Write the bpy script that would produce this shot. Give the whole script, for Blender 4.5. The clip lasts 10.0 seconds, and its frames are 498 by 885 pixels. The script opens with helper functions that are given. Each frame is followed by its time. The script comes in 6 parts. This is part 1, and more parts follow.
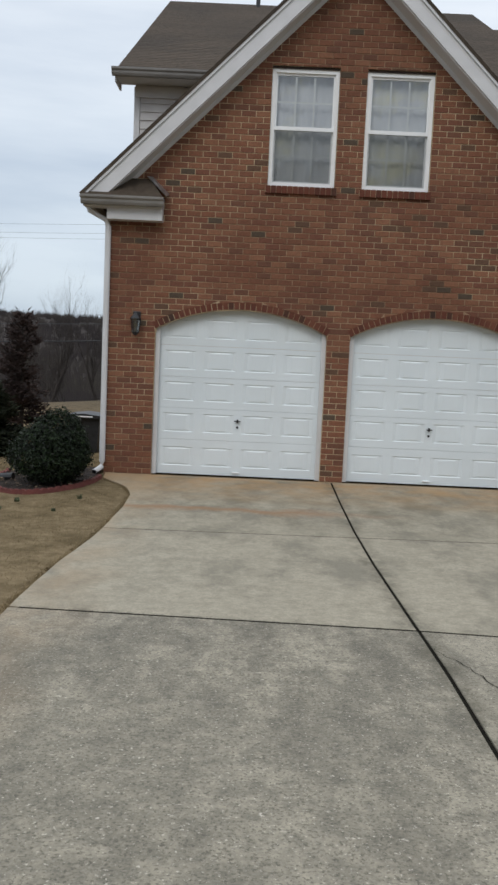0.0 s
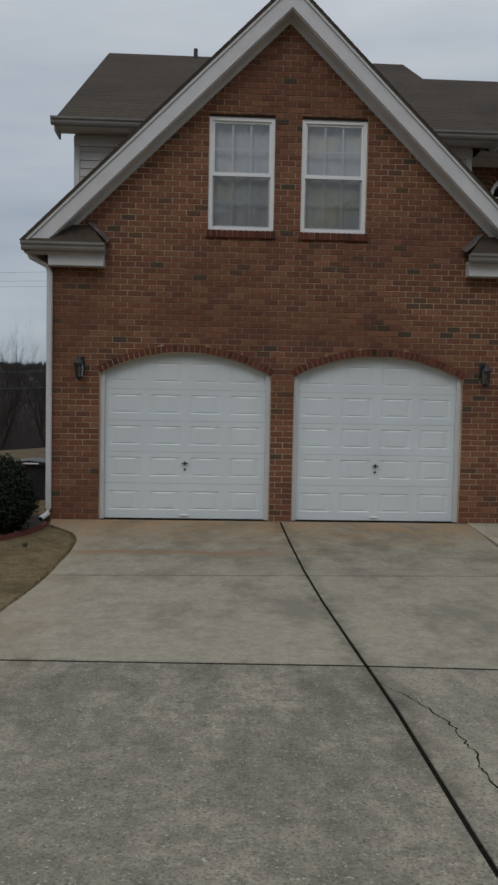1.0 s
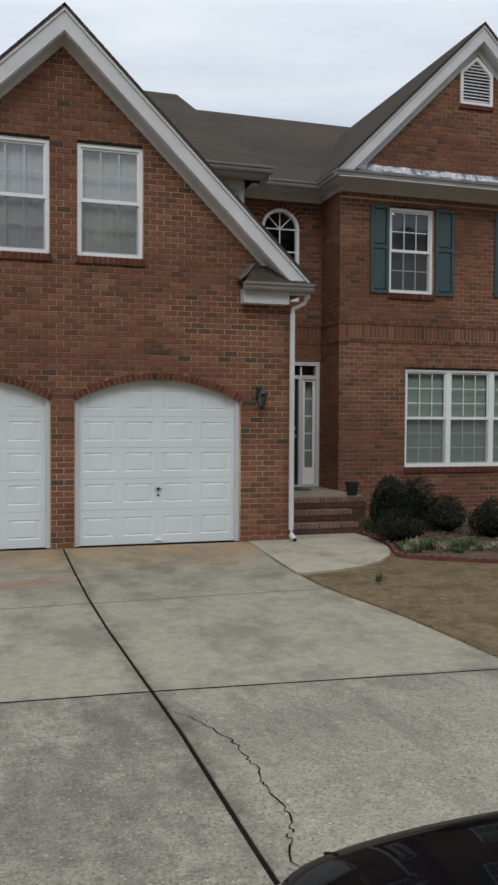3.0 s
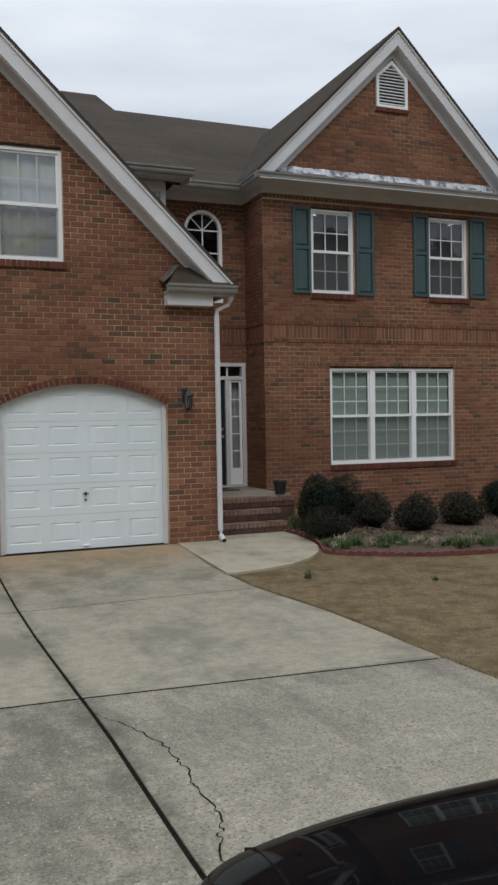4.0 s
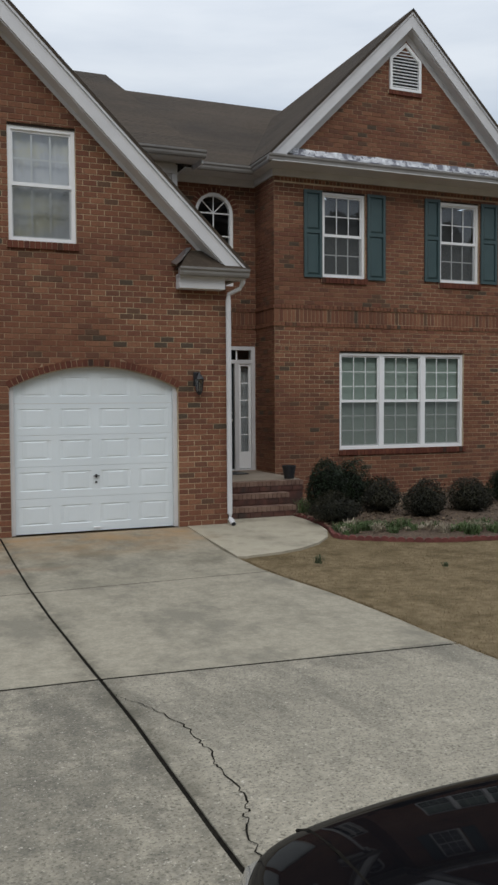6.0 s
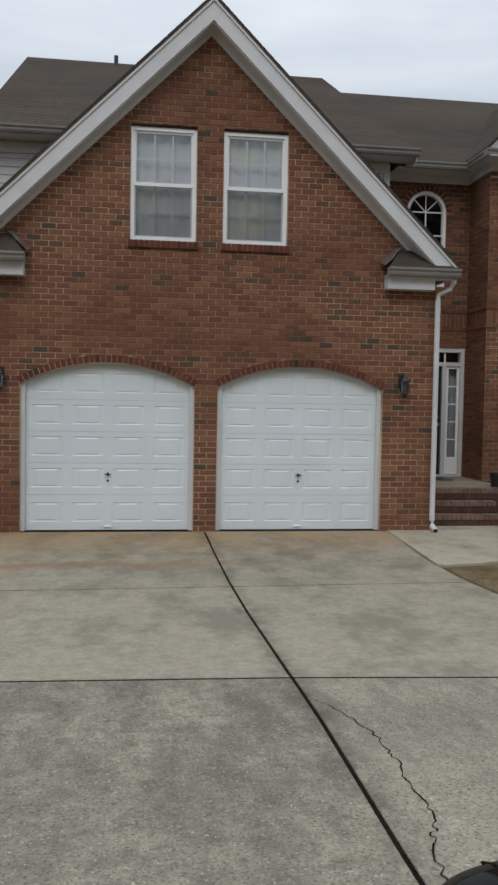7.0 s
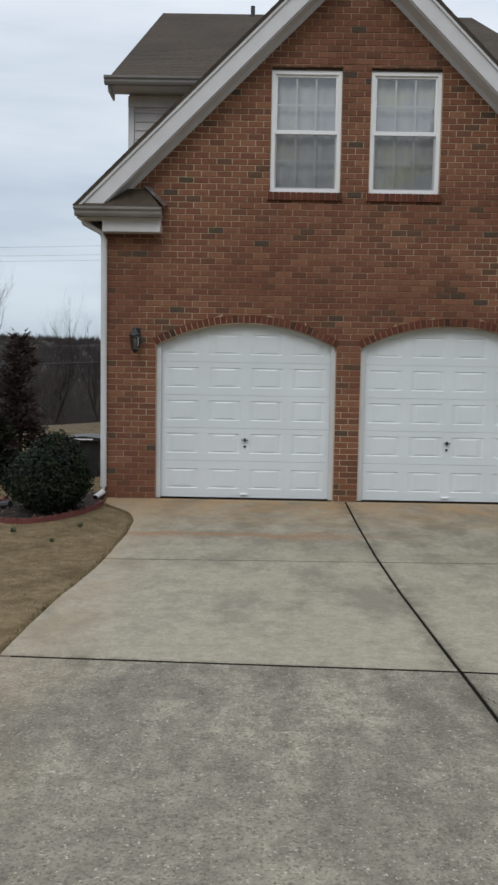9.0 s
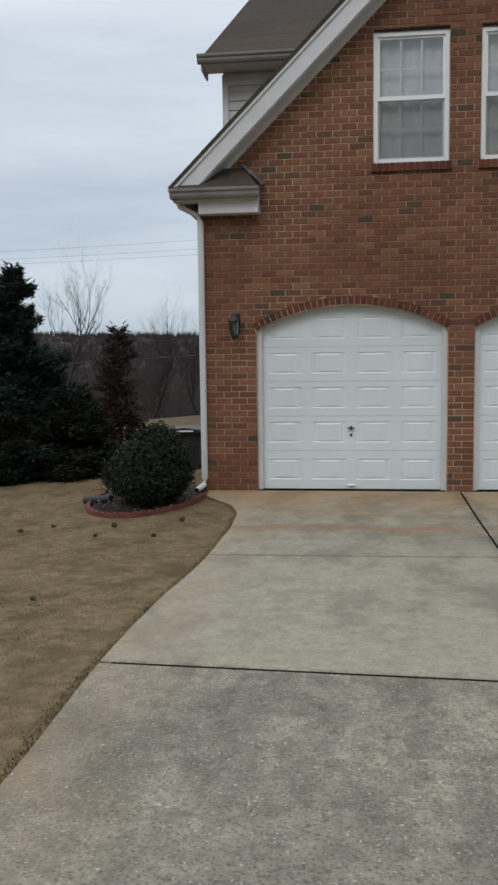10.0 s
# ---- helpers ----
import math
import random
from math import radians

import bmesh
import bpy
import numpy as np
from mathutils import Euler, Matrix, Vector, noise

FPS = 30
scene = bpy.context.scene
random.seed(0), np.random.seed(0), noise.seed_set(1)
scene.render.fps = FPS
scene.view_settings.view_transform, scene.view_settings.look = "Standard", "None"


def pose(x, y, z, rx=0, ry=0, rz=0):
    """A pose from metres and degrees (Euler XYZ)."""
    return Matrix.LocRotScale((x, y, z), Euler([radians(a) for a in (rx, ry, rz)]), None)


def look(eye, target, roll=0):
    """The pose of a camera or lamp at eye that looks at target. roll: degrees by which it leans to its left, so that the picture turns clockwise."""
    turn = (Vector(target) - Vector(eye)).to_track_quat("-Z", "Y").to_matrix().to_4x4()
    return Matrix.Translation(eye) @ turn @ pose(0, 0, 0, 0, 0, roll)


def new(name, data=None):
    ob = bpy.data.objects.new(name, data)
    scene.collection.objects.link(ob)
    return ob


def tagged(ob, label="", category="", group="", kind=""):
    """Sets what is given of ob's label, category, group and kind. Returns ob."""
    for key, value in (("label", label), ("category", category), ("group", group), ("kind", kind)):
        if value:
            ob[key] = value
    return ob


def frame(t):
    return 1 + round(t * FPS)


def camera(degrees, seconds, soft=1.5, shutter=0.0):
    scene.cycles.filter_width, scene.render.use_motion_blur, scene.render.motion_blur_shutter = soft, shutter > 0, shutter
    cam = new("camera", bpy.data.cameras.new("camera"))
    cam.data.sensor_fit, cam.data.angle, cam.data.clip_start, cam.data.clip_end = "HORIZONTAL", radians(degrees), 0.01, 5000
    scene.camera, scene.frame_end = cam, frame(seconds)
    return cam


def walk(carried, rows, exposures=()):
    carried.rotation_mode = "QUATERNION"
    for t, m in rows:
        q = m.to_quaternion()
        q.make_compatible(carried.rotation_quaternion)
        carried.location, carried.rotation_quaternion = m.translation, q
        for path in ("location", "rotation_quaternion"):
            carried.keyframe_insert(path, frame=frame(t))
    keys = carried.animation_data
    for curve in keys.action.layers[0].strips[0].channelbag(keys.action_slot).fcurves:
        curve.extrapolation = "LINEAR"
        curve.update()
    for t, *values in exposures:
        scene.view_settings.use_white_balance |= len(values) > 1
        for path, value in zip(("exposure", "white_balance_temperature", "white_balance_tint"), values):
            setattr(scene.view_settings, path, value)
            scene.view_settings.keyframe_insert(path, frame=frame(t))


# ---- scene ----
cam = camera(32.4, 10.0, soft=2.6)
PATH = [
    (0, (2.143, -12.239, 1.836), (2.141, -10.251, 1.622), 2.6),
    (0.5, (2.211, -12.235, 1.834), (2.289, -10.242, 1.694), 2.4),
    (1, (2.221, -12.248, 1.816), (2.326, -10.254, 1.704), 1.1),
    (1.5, (2.221, -12.267, 1.844), (2.452, -10.282, 1.759), 0.7),
    (2, (2.234, -12.274, 1.84), (2.63, -10.314, 1.79), 1.0),
    (2.5, (2.248, -12.287, 1.85), (2.738, -10.348, 1.808), 0.4),
    (3, (2.253, -12.285, 1.852), (2.847, -10.376, 1.795), 0.3),
    (3.2, (2.263, -12.297, 1.868), (2.886, -10.398, 1.809), -0.2),
    (4.3, (2.293, -12.331, 1.857), (3.083, -10.494, 1.801), -1.1),
    (4.5, (2.304, -12.303, 1.84), (3.116, -10.476, 1.782), -1.2),
    (5, (2.29, -12.323, 1.858), (3.122, -10.507, 1.763), -1.0),
    (5.2, (2.279, -12.338, 1.875), (3.092, -10.513, 1.776), -0.9),
    (6.3, (2.143, -12.303, 1.886), (2.789, -10.412, 1.807), 0.3),
    (6.5, (2.208, -12.337, 1.892), (2.738, -10.409, 1.831), 0.6),
    (7, (2.203, -12.272, 1.877), (2.487, -10.294, 1.782), 1.0),
    (7.5, (2.202, -12.16, 1.834), (2.278, -10.166, 1.692), 1.3),
    (8, (2.149, -12.038, 1.823), (2.207, -10.042, 1.717), -0.2),
    (8.5, (2.073, -11.816, 1.798), (2.140, -9.821, 1.674), -0.1),
    (8.8, (2.078, -11.672, 1.799), (2.105, -9.682, 1.602), 0.4),
    (9, (2.078, -11.622, 1.798), (2.066, -9.63, 1.624), 1.0),
    (9.2, (2.055, -11.499, 1.781), (1.951, -9.507, 1.626), 0.5),
    (9.5, (2.033, -11.374, 1.758), (1.836, -9.392, 1.576), 0.9),
    (10, (1.963, -11.099, 1.712), (1.724, -9.123, 1.519), -0.7),
]
EXPOSURE = [(0.0, 0.08), (0.3, -0.25), (0.6, -0.5), (1.0, -0.69), (1.5, -0.64), (2.0, -0.32), (2.5, -0.12), (3.2, -0.10), (5.2, -0.11), (6.5, -0.10), (8.0, -0.22), (8.5, -0.20), (9.0, -0.02), (9.5, -0.13), (10.0, -0.10)]
walk(cam, [(t, look(eye, target, roll)) for t, eye, target, roll in PATH], EXPOSURE)

# ---- light: a bright overcast winter sky ----
world = bpy.data.worlds.new("overcast_sky")
scene.world = world
world.use_nodes = True
wn, wl = world.node_tree.nodes, world.node_tree.links
wn.clear()
w_out = wn.new("ShaderNodeOutputWorld")
w_bg = wn.new("ShaderNodeBackground")
w_sky = wn.new("ShaderNodeTexSky")
w_sky.sky_type = "NISHITA"
w_sky.sun_disc = False
w_sky.sun_elevation = radians(48)
w_sky.sun_rotation = radians(200)
w_scale = wn.new("ShaderNodeMixRGB")
w_scale.blend_type = "MULTIPLY"
w_scale.inputs[0].default_value = 1.0
w_scale.inputs[2].default_value = (0.10, 0.10, 0.10, 1)
w_co = wn.new("ShaderNodeTexCoord")
w_map = wn.new("ShaderNodeMapping")
w_map.inputs["Scale"].default_value = (1.1, 1.1, 6.5)
w_noise = wn.new("ShaderNodeTexNoise")
w_noise.inputs["Scale"].default_value = 1.7
w_noise.inputs["Detail"].default_value = 6
w_noise.inputs["Roughness"].default_value = 0.55
w_sep = wn.new("ShaderNodeSeparateXYZ")
w_grad = wn.new("ShaderNodeValToRGB")
w_grad.color_ramp.elements[0].position = 0.0
w_grad.color_ramp.elements[0].color = (0.57, 0.66, 0.75, 1)
w_grad.color_ramp.elements[1].position = 1.0
w_grad.color_ramp.elements[1].color = (1.75, 1.80, 1.86, 1)
mid = w_grad.color_ramp.elements.new(0.35)
mid.color = (0.80, 0.865, 0.94, 1)
w_ramp = wn.new("ShaderNodeValToRGB")
w_ramp.color_ramp.elements[0].position = 0.30
w_ramp.color_ramp.elements[0].color = (0.74, 0.78, 0.84, 1)
w_ramp.color_ramp.elements[1].position = 0.68
w_ramp.color_ramp.elements[1].color = (1.08, 1.07, 1.06, 1)
w_cloud = wn.new("ShaderNodeMixRGB")
w_cloud.blend_type = "MULTIPLY"
w_cloud.inputs[0].default_value = 1.0
w_mix = wn.new("ShaderNodeMixRGB")
w_mix.inputs[0].default_value = 0.90
wl.new(w_sky.outputs[0], w_scale.inputs[1])
wl.new(w_co.outputs["Generated"], w_map.inputs[0])
wl.new(w_map.outputs[0], w_noise.inputs["Vector"])
wl.new(w_co.outputs["Generated"], w_sep.inputs[0])
wl.new(w_sep.outputs[2], w_grad.inputs[0])
wl.new(w_noise.outputs[0], w_ramp.inputs[0])
wl.new(w_grad.outputs[0], w_cloud.inputs[1])
wl.new(w_ramp.outputs[0], w_cloud.inputs[2])
wl.new(w_scale.outputs[0], w_mix.inputs[1])
wl.new(w_cloud.outputs[0], w_mix.inputs[2])
wl.new(w_mix.outputs[0], w_bg.inputs[0])
w_bg.inputs[1].default_value = 1.0
wl.new(w_bg.outputs[0], w_out.inputs[0])

sun = new("sun", bpy.data.lights.new("sun", "SUN"))
sun.data.energy = 0.7
sun.data.angle = radians(25)
sun.data.color = (1.0, 0.97, 0.93)
sun.matrix_world = look((-6, -30, 30), (3, 0, 0))

# ---- materials ----
def mat_new(name):
    m = bpy.data.materials.new(name)
    m.use_nodes = True
    return m, m.node_tree.nodes, m.node_tree.links, m.node_tree.nodes["Principled BSDF"]


def surf(name, c1, c2, scale=8.0, rough=0.6, bump=0.15, bump_scale=60.0, metal=0.0, stain=None, stain_scale=0.7,
         stain_pos=(0.5, 0.7), stretch=(1, 1, 1), coat=0.0, island=0.0, dist=0.01, spec=0.5):
    """A surface with fine grain, a slow change of tone and, where given, stains of their own shape."""
    m, n, l, b = mat_new(name)
    geo = n.new("ShaderNodeNewGeometry")
    mp = n.new("ShaderNodeMapping")
    mp.inputs["Scale"].default_value = stretch
    l.new(geo.outputs["Position"], mp.inputs[0])
    t1 = n.new("ShaderNodeTexNoise")
    t1.inputs["Scale"].default_value = scale
    t1.inputs["Detail"].default_value = 5
    l.new(mp.outputs[0], t1.inputs["Vector"])
    r1 = n.new("ShaderNodeValToRGB")
    r1.color_ramp.elements[0].position, r1.color_ramp.elements[1].position = 0.3, 0.7
    r1.color_ramp.elements[0].color, r1.color_ramp.elements[1].color = (*c1, 1), (*c2, 1)
    l.new(t1.outputs[0], r1.inputs[0])
    col = r1.outputs[0]
    if stain:
        t2 = n.new("ShaderNodeTexNoise")
        t2.inputs["Scale"].default_value = stain_scale
        t2.inputs["Detail"].default_value = 7
        t2.inputs["Roughness"].default_value = 0.6
        l.new(mp.outputs[0], t2.inputs["Vector"])
        r2 = n.new("ShaderNodeValToRGB")
        r2.color_ramp.elements[0].position, r2.color_ramp.elements[1].position = stain_pos
        r2.color_ramp.elements[0].color, r2.color_ramp.elements[1].color = (0, 0, 0, 1), (1, 1, 1, 1)
        l.new(t2.outputs[0], r2.inputs[0])
        mx = n.new("ShaderNodeMixRGB")
        mx.inputs[2].default_value = (*stain, 1)
        l.new(r2.outputs[0], mx.inputs[0])
        l.new(col, mx.inputs[1])
        col = mx.outputs[0]
    if island:
        hs = n.new("ShaderNodeHueSaturation")
        ma = n.new("ShaderNodeMapRange")
        ma.inputs[3].default_value, ma.inputs[4].default_value = 1 - island, 1 + island
        l.new(geo.outputs["Random Per Island"], ma.inputs[0])
        l.new(ma.outputs[0], hs.inputs["Value"])
        l.new(col, hs.inputs["Color"])
        col = hs.outputs[0]
    l.new(col, b.inputs["Base Color"])
    b.inputs["Roughness"].default_value = rough
    b.inputs["Metallic"].default_value = metal
    b.inputs["Coat Weight"].default_value = coat
    b.inputs["Coat Roughness"].default_value = 0.03
    b.inputs["Specular IOR Level"].default_value = spec
    if bump:
        t3 = n.new("ShaderNodeTexNoise")
        t3.inputs["Scale"].default_value = bump_scale
        t3.inputs["Detail"].default_value = 4
        l.new(geo.outputs["Position"], t3.inputs["Vector"])
        bp = n.new("ShaderNodeBump")
        bp.inputs["Strength"].default_value = bump
        bp.inputs["Distance"].default_value = dist
        l.new(t3.outputs[0], bp.inputs["Height"])
        l.new(bp.outputs[0], b.inputs["Normal"])
    return m


def brick_material(name, dull=1.0, tint=(1, 1, 1)):
    """Fired clay: most bricks red-brown, a few burnt dark, a few orange; each its own tone."""
    m, n, l, b = mat_new(name)
    geo = n.new("ShaderNodeNewGeometry")
    inf = n.new("ShaderNodeObjectInfo")
    add = n.new("ShaderNodeMath")
    add.operation = "ADD"
    fr = n.new("ShaderNodeMath")
    fr.operation = "FRACT"
    l.new(geo.outputs["Random Per Island"], add.inputs[0])
    l.new(inf.outputs["Random"], add.inputs[1])
    l.new(add.outputs[0], fr.inputs[0])
    ramp = n.new("ShaderNodeValToRGB")
    ramp.color_ramp.interpolation = "CONSTANT"
    tones = [(0.0, (0.080, 0.055, 0.037)), (0.018, (0.112, 0.060, 0.037)), (0.062, (0.142, 0.062, 0.038)),
             (0.17, (0.172, 0.071, 0.041)), (0.40, (0.190, 0.078, 0.044)), (0.60, (0.205, 0.089, 0.050)),
             (0.80, (0.160, 0.064, 0.039)), (0.92, (0.232, 0.104, 0.058))]
    tones = [(p, tuple(a * k for a, k in zip(c, tint))) for p, c in tones]
    ramp.color_ramp.elements[0].color = (*tones[0][1], 1)
    ramp.color_ramp.elements[1].position = tones[1][0]
    ramp.color_ramp.elements[1].color = (*tones[1][1], 1)
    for p, c in tones[2:]:
        ramp.color_ramp.elements.new(p).color = (*c, 1)
    l.new(fr.outputs[0], ramp.inputs[0])
    t = n.new("ShaderNodeTexNoise")
    t.inputs["Scale"].default_value = 45
    t.inputs["Detail"].default_value = 6
    l.new(geo.outputs["Position"], t.inputs["Vector"])
    t2 = n.new("ShaderNodeTexNoise")
    t2.inputs["Scale"].default_value = 0.55
    t2.inputs["Detail"].default_value = 4
    l.new(geo.outputs["Position"], t2.inputs["Vector"])
    mr = n.new("ShaderNodeMapRange")
    mr.inputs[1].default_value, mr.inputs[2].default_value = 0.3, 0.7
    mr.inputs[3].default_value, mr.inputs[4].default_value = 0.80 * dull, 1.2 * dull
    l.new(t.outputs[0], mr.inputs[0])
    mr2 = n.new("ShaderNodeMapRange")
    mr2.inputs[1].default_value, mr2.inputs[2].default_value = 0.3, 0.7
    mr2.inputs[3].default_value, mr2.inputs[4].default_value = 0.86, 1.12
    l.new(t2.outputs[0], mr2.inputs[0])
    mm = n.new("ShaderNodeMath")
    mm.operation = "MULTIPLY"
    l.new(mr.outputs[0], mm.inputs[0])
    l.new(mr2.outputs[0], mm.inputs[1])
    hs = n.new("ShaderNodeHueSaturation")
    l.new(mm.outputs[0], hs.inputs["Value"])
    l.new(ramp.outputs[0], hs.inputs["Color"])
    l.new(hs.outputs[0], b.inputs["Base Color"])
    b.inputs["Roughness"].default_value = 0.85
    b.inputs["Specular IOR Level"].default_value = 0.25
    bp = n.new("ShaderNodeBump")
    bp.inputs["Strength"].default_value = 0.5
    bp.inputs["Distance"].default_value = 0.004
    l.new(t.outputs[0], bp.inputs["Height"])
    l.new(bp.outputs[0], b.inputs["Normal"])
    return m


def concrete_material(name="driveway_concrete", pale=0.0):
    """Broom-finished drive: pale cement, exposed grit, dark mildew in drifts, rust-red clay wash near the house."""
    m, n, l, b = mat_new(name)
    geo = n.new("ShaderNodeNewGeometry")
    sep = n.new("ShaderNodeSeparateXYZ")
    l.new(geo.outputs["Position"], sep.inputs[0])

    def noise_ramp(scale, detail, lo, hi, stretch=(1, 1, 1), rough=0.6):
        mp = n.new("ShaderNodeMapping")
        mp.inputs["Scale"].default_value = stretch
        l.new(geo.outputs["Position"], mp.inputs[0])
        t = n.new("ShaderNodeTexNoise")
        t.inputs["Scale"].default_value, t.inputs["Detail"].default_value, t.inputs["Roughness"].default_value = scale, detail, rough
        l.new(mp.outputs[0], t.inputs["Vector"])
        r = n.new("ShaderNodeMapRange")
        r.inputs[1].default_value, r.inputs[2].default_value = lo, hi
        l.new(t.outputs[0], r.inputs[0])
        return r.outputs[0], t.outputs[0]

    def mix(col, fac, c, amount=1.0):
        mx = n.new("ShaderNodeMixRGB")
        k = n.new("ShaderNodeMath")
        k.operation = "MULTIPLY"
        k.inputs[1].default_value = amount
        l.new(fac, k.inputs[0])
        l.new(k.outputs[0], mx.inputs[0])
        if isinstance(col, tuple):
            mx.inputs[1].default_value = (*col, 1)
        else:
            l.new(col, mx.inputs[1])
        mx.inputs[2].default_value = (*c, 1)
        return mx.outputs[0]

    def band(lo, hi, source):
        r = n.new("ShaderNodeMapRange")
        r.inputs[1].default_value, r.inputs[2].default_value = lo, hi
        l.new(source, r.inputs[0])
        return r.outputs[0]

    def times(a, c):
        k = n.new("ShaderNodeMath")
        k.operation = "MULTIPLY"
        l.new(a, k.inputs[0])
        l.new(c, k.inputs[1])
        return k.outputs[0]

    grain, grain_raw = noise_ramp(170, 4, 0.30, 0.70)
    speck, pits_raw = noise_ramp(62, 4, 0.46, 0.70)
    pits, _ = noise_ramp(66, 4, 0.53, 0.66)
    chips, _ = noise_ramp(55, 3, 0.62, 0.70)
    drift, _ = noise_ramp(0.55, 10, 0.43, 0.60, (1.1, 0.9, 1), 0.72)
    drift2, _ = noise_ramp(1.0, 12, 0.49, 0.61, (1.25, 0.75, 1), 0.74)
    streak, _ = noise_ramp(2.0, 11, 0.45, 0.65, (1.7, 0.55, 1), 0.74)
    blot, _ = noise_ramp(7.0, 9, 0.44, 0.62, (1, 1, 1), 0.75)
    mott, _ = noise_ramp(24, 6, 0.44, 0.62, (1, 1, 1), 0.7)
    # the old slabs nearer the street are coarser and carry more mildew than the ones by the doors
    slant = n.new("ShaderNodeMath")
    slant.operation = "MULTIPLY_ADD"
    slant.inputs[1].default_value = 0.075
    l.new(sep.outputs[0], slant.inputs[0])
    l.new(sep.outputs[1], slant.inputs[2])
    worn = band(-6.36, -6.43, slant.outputs[0])
    head = times(band(-8.8, -6.9, sep.outputs[1]), worn)
    col = mix((0.313, 0.285, 0.220), grain, (0.374, 0.342, 0.270))
    col = mix(col, drift2, (0.130, 0.123, 0.099), 0.62)
    col = mix(col, blot, (0.170, 0.157, 0.118), 0.46)
    col = mix(col, mott, (0.182, 0.167, 0.131), 0.36)
    col = mix(col, worn, (0.348, 0.316, 0.246), 0.85)
    col = mix(col, times(blot, worn), (0.139, 0.129, 0.103), 0.48)
    col = mix(col, times(drift, worn), (0.130, 0.121, 0.094), 0.50)
    col = mix(col, times(streak, worn), (0.098, 0.091, 0.072), 0.52)
    # the west slabs were another pour and hold more mildew
    westpour = times(band(3.36, 3.31, sep.outputs[0]), worn)
    eastpour = times(band(3.31, 3.36, sep.outputs[0]), worn)
    col = mix(col, eastpour, (0.405, 0.372, 0.296), 0.26)
    col = mix(col, times(blot, westpour), (0.085, 0.080, 0.064), 0.34)
    col = mix(col, times(drift2, westpour), (0.075, 0.071, 0.058), 0.32)
    col = mix(col, times(streak, head), (0.062, 0.058, 0.046), 0.55)
    col = mix(col, times(mott, worn), (0.106, 0.100, 0.082), 0.36)
    col = mix(col, times(speck, worn), (0.323, 0.300, 0.247), 0.42)
    col = mix(col, times(chips, worn), (0.545, 0.507, 0.434), 0.75)
    col = mix(col, times(pits, worn), (0.051, 0.048, 0.039), 0.68)
    col = mix(col, pits, (0.121, 0.109, 0.082), 0.38)
    near = band(-3.5, -2.0, sep.outputs[1])
    smear, _ = noise_ramp(1.2, 9, 0.46, 0.64, (1.1, 1.0, 1), 0.68)
    col = mix(col, times(smear, near), (0.120, 0.106, 0.072), 0.62)
    clay = times(band(-1.9, -0.35, sep.outputs[1]), band(6.35, 5.85, sep.outputs[0]))
    clay_n, _ = noise_ramp(1.8, 7, 0.30, 0.68, (1, 1.4, 1))
    col = mix(col, times(clay_n, clay), (0.350, 0.215, 0.100), 0.92)
    # a wavering line of red clay where the water runs off
    wav, wav_raw = noise_ramp(1.4, 4, 0.0, 1.0)
    sh = n.new("ShaderNodeMath")
    sh.operation = "MULTIPLY_ADD"
    sh.inputs[1].default_value, sh.inputs[2].default_value = 0.75, 1.75
    l.new(wav_raw, sh.inputs[0])
    ad = n.new("ShaderNodeMath")
    ad.operation = "ADD"
    l.new(sep.outputs[1], ad.inputs[0])
    l.new(sh.outputs[0], ad.inputs[1])
    ab = n.new("ShaderNodeMath")
    ab.operation = "ABSOLUTE"
    l.new(ad.outputs[0], ab.inputs[0])
    line = times(band(0.20, 0.0, ab.outputs[0]), band(4.2, 2.6, sep.outputs[0]))
    col = mix(col, line, (0.255, 0.140, 0.072), 0.78)
    # grime creeping out of the long joint and clay washed in from the lawn edges
    off = n.new("ShaderNodeMath")
    off.operation = "SUBTRACT"
    off.inputs[1].default_value = 3.325
    l.new(sep.outputs[0], off.inputs[0])
    ab2 = n.new("ShaderNodeMath")
    ab2.operation = "ABSOLUTE"
    l.new(off.outputs[0], ab2.inputs[0])
    creep, _ = noise_ramp(5.0, 8, 0.38, 0.66, (1, 0.6, 1), 0.7)
    col = mix(col, times(creep, band(0.16, 0.02, ab2.outputs[0])), (0.075, 0.068, 0.048), 0.75)
    wash, _ = noise_ramp(2.2, 7, 0.34, 0.62, (1, 0.7, 1), 0.6)
    col = mix(col, times(wash, band(1.25, 0.70, sep.outputs[0])), (0.335, 0.240, 0.145), 0.40)
    if pale:
        fresh, _ = noise_ramp(3.0, 6, 0.25, 0.55)
        col = mix(col, fresh, (0.440, 0.400, 0.310), pale)
    warm = n.new("ShaderNodeMixRGB")
    warm.blend_type = "MULTIPLY"
    warm.inputs[0].default_value = 1.0
    warm.inputs[2].default_value = (1.01, 1.0, 0.985, 1)
    l.new(col, warm.inputs[1])
    l.new(warm.outputs[0], b.inputs["Base Color"])
    b.inputs["Roughness"].default_value = 0.82
    b.inputs["Specular IOR Level"].default_value = 0.3
    bp = n.new("ShaderNodeBump")
    bp.inputs["Strength"].default_value = 0.6
    bp.inputs["Distance"].default_value = 0.006
    l.new(pits_raw, bp.inputs["Height"])
    l.new(bp.outputs[0], b.inputs["Normal"])
    return m


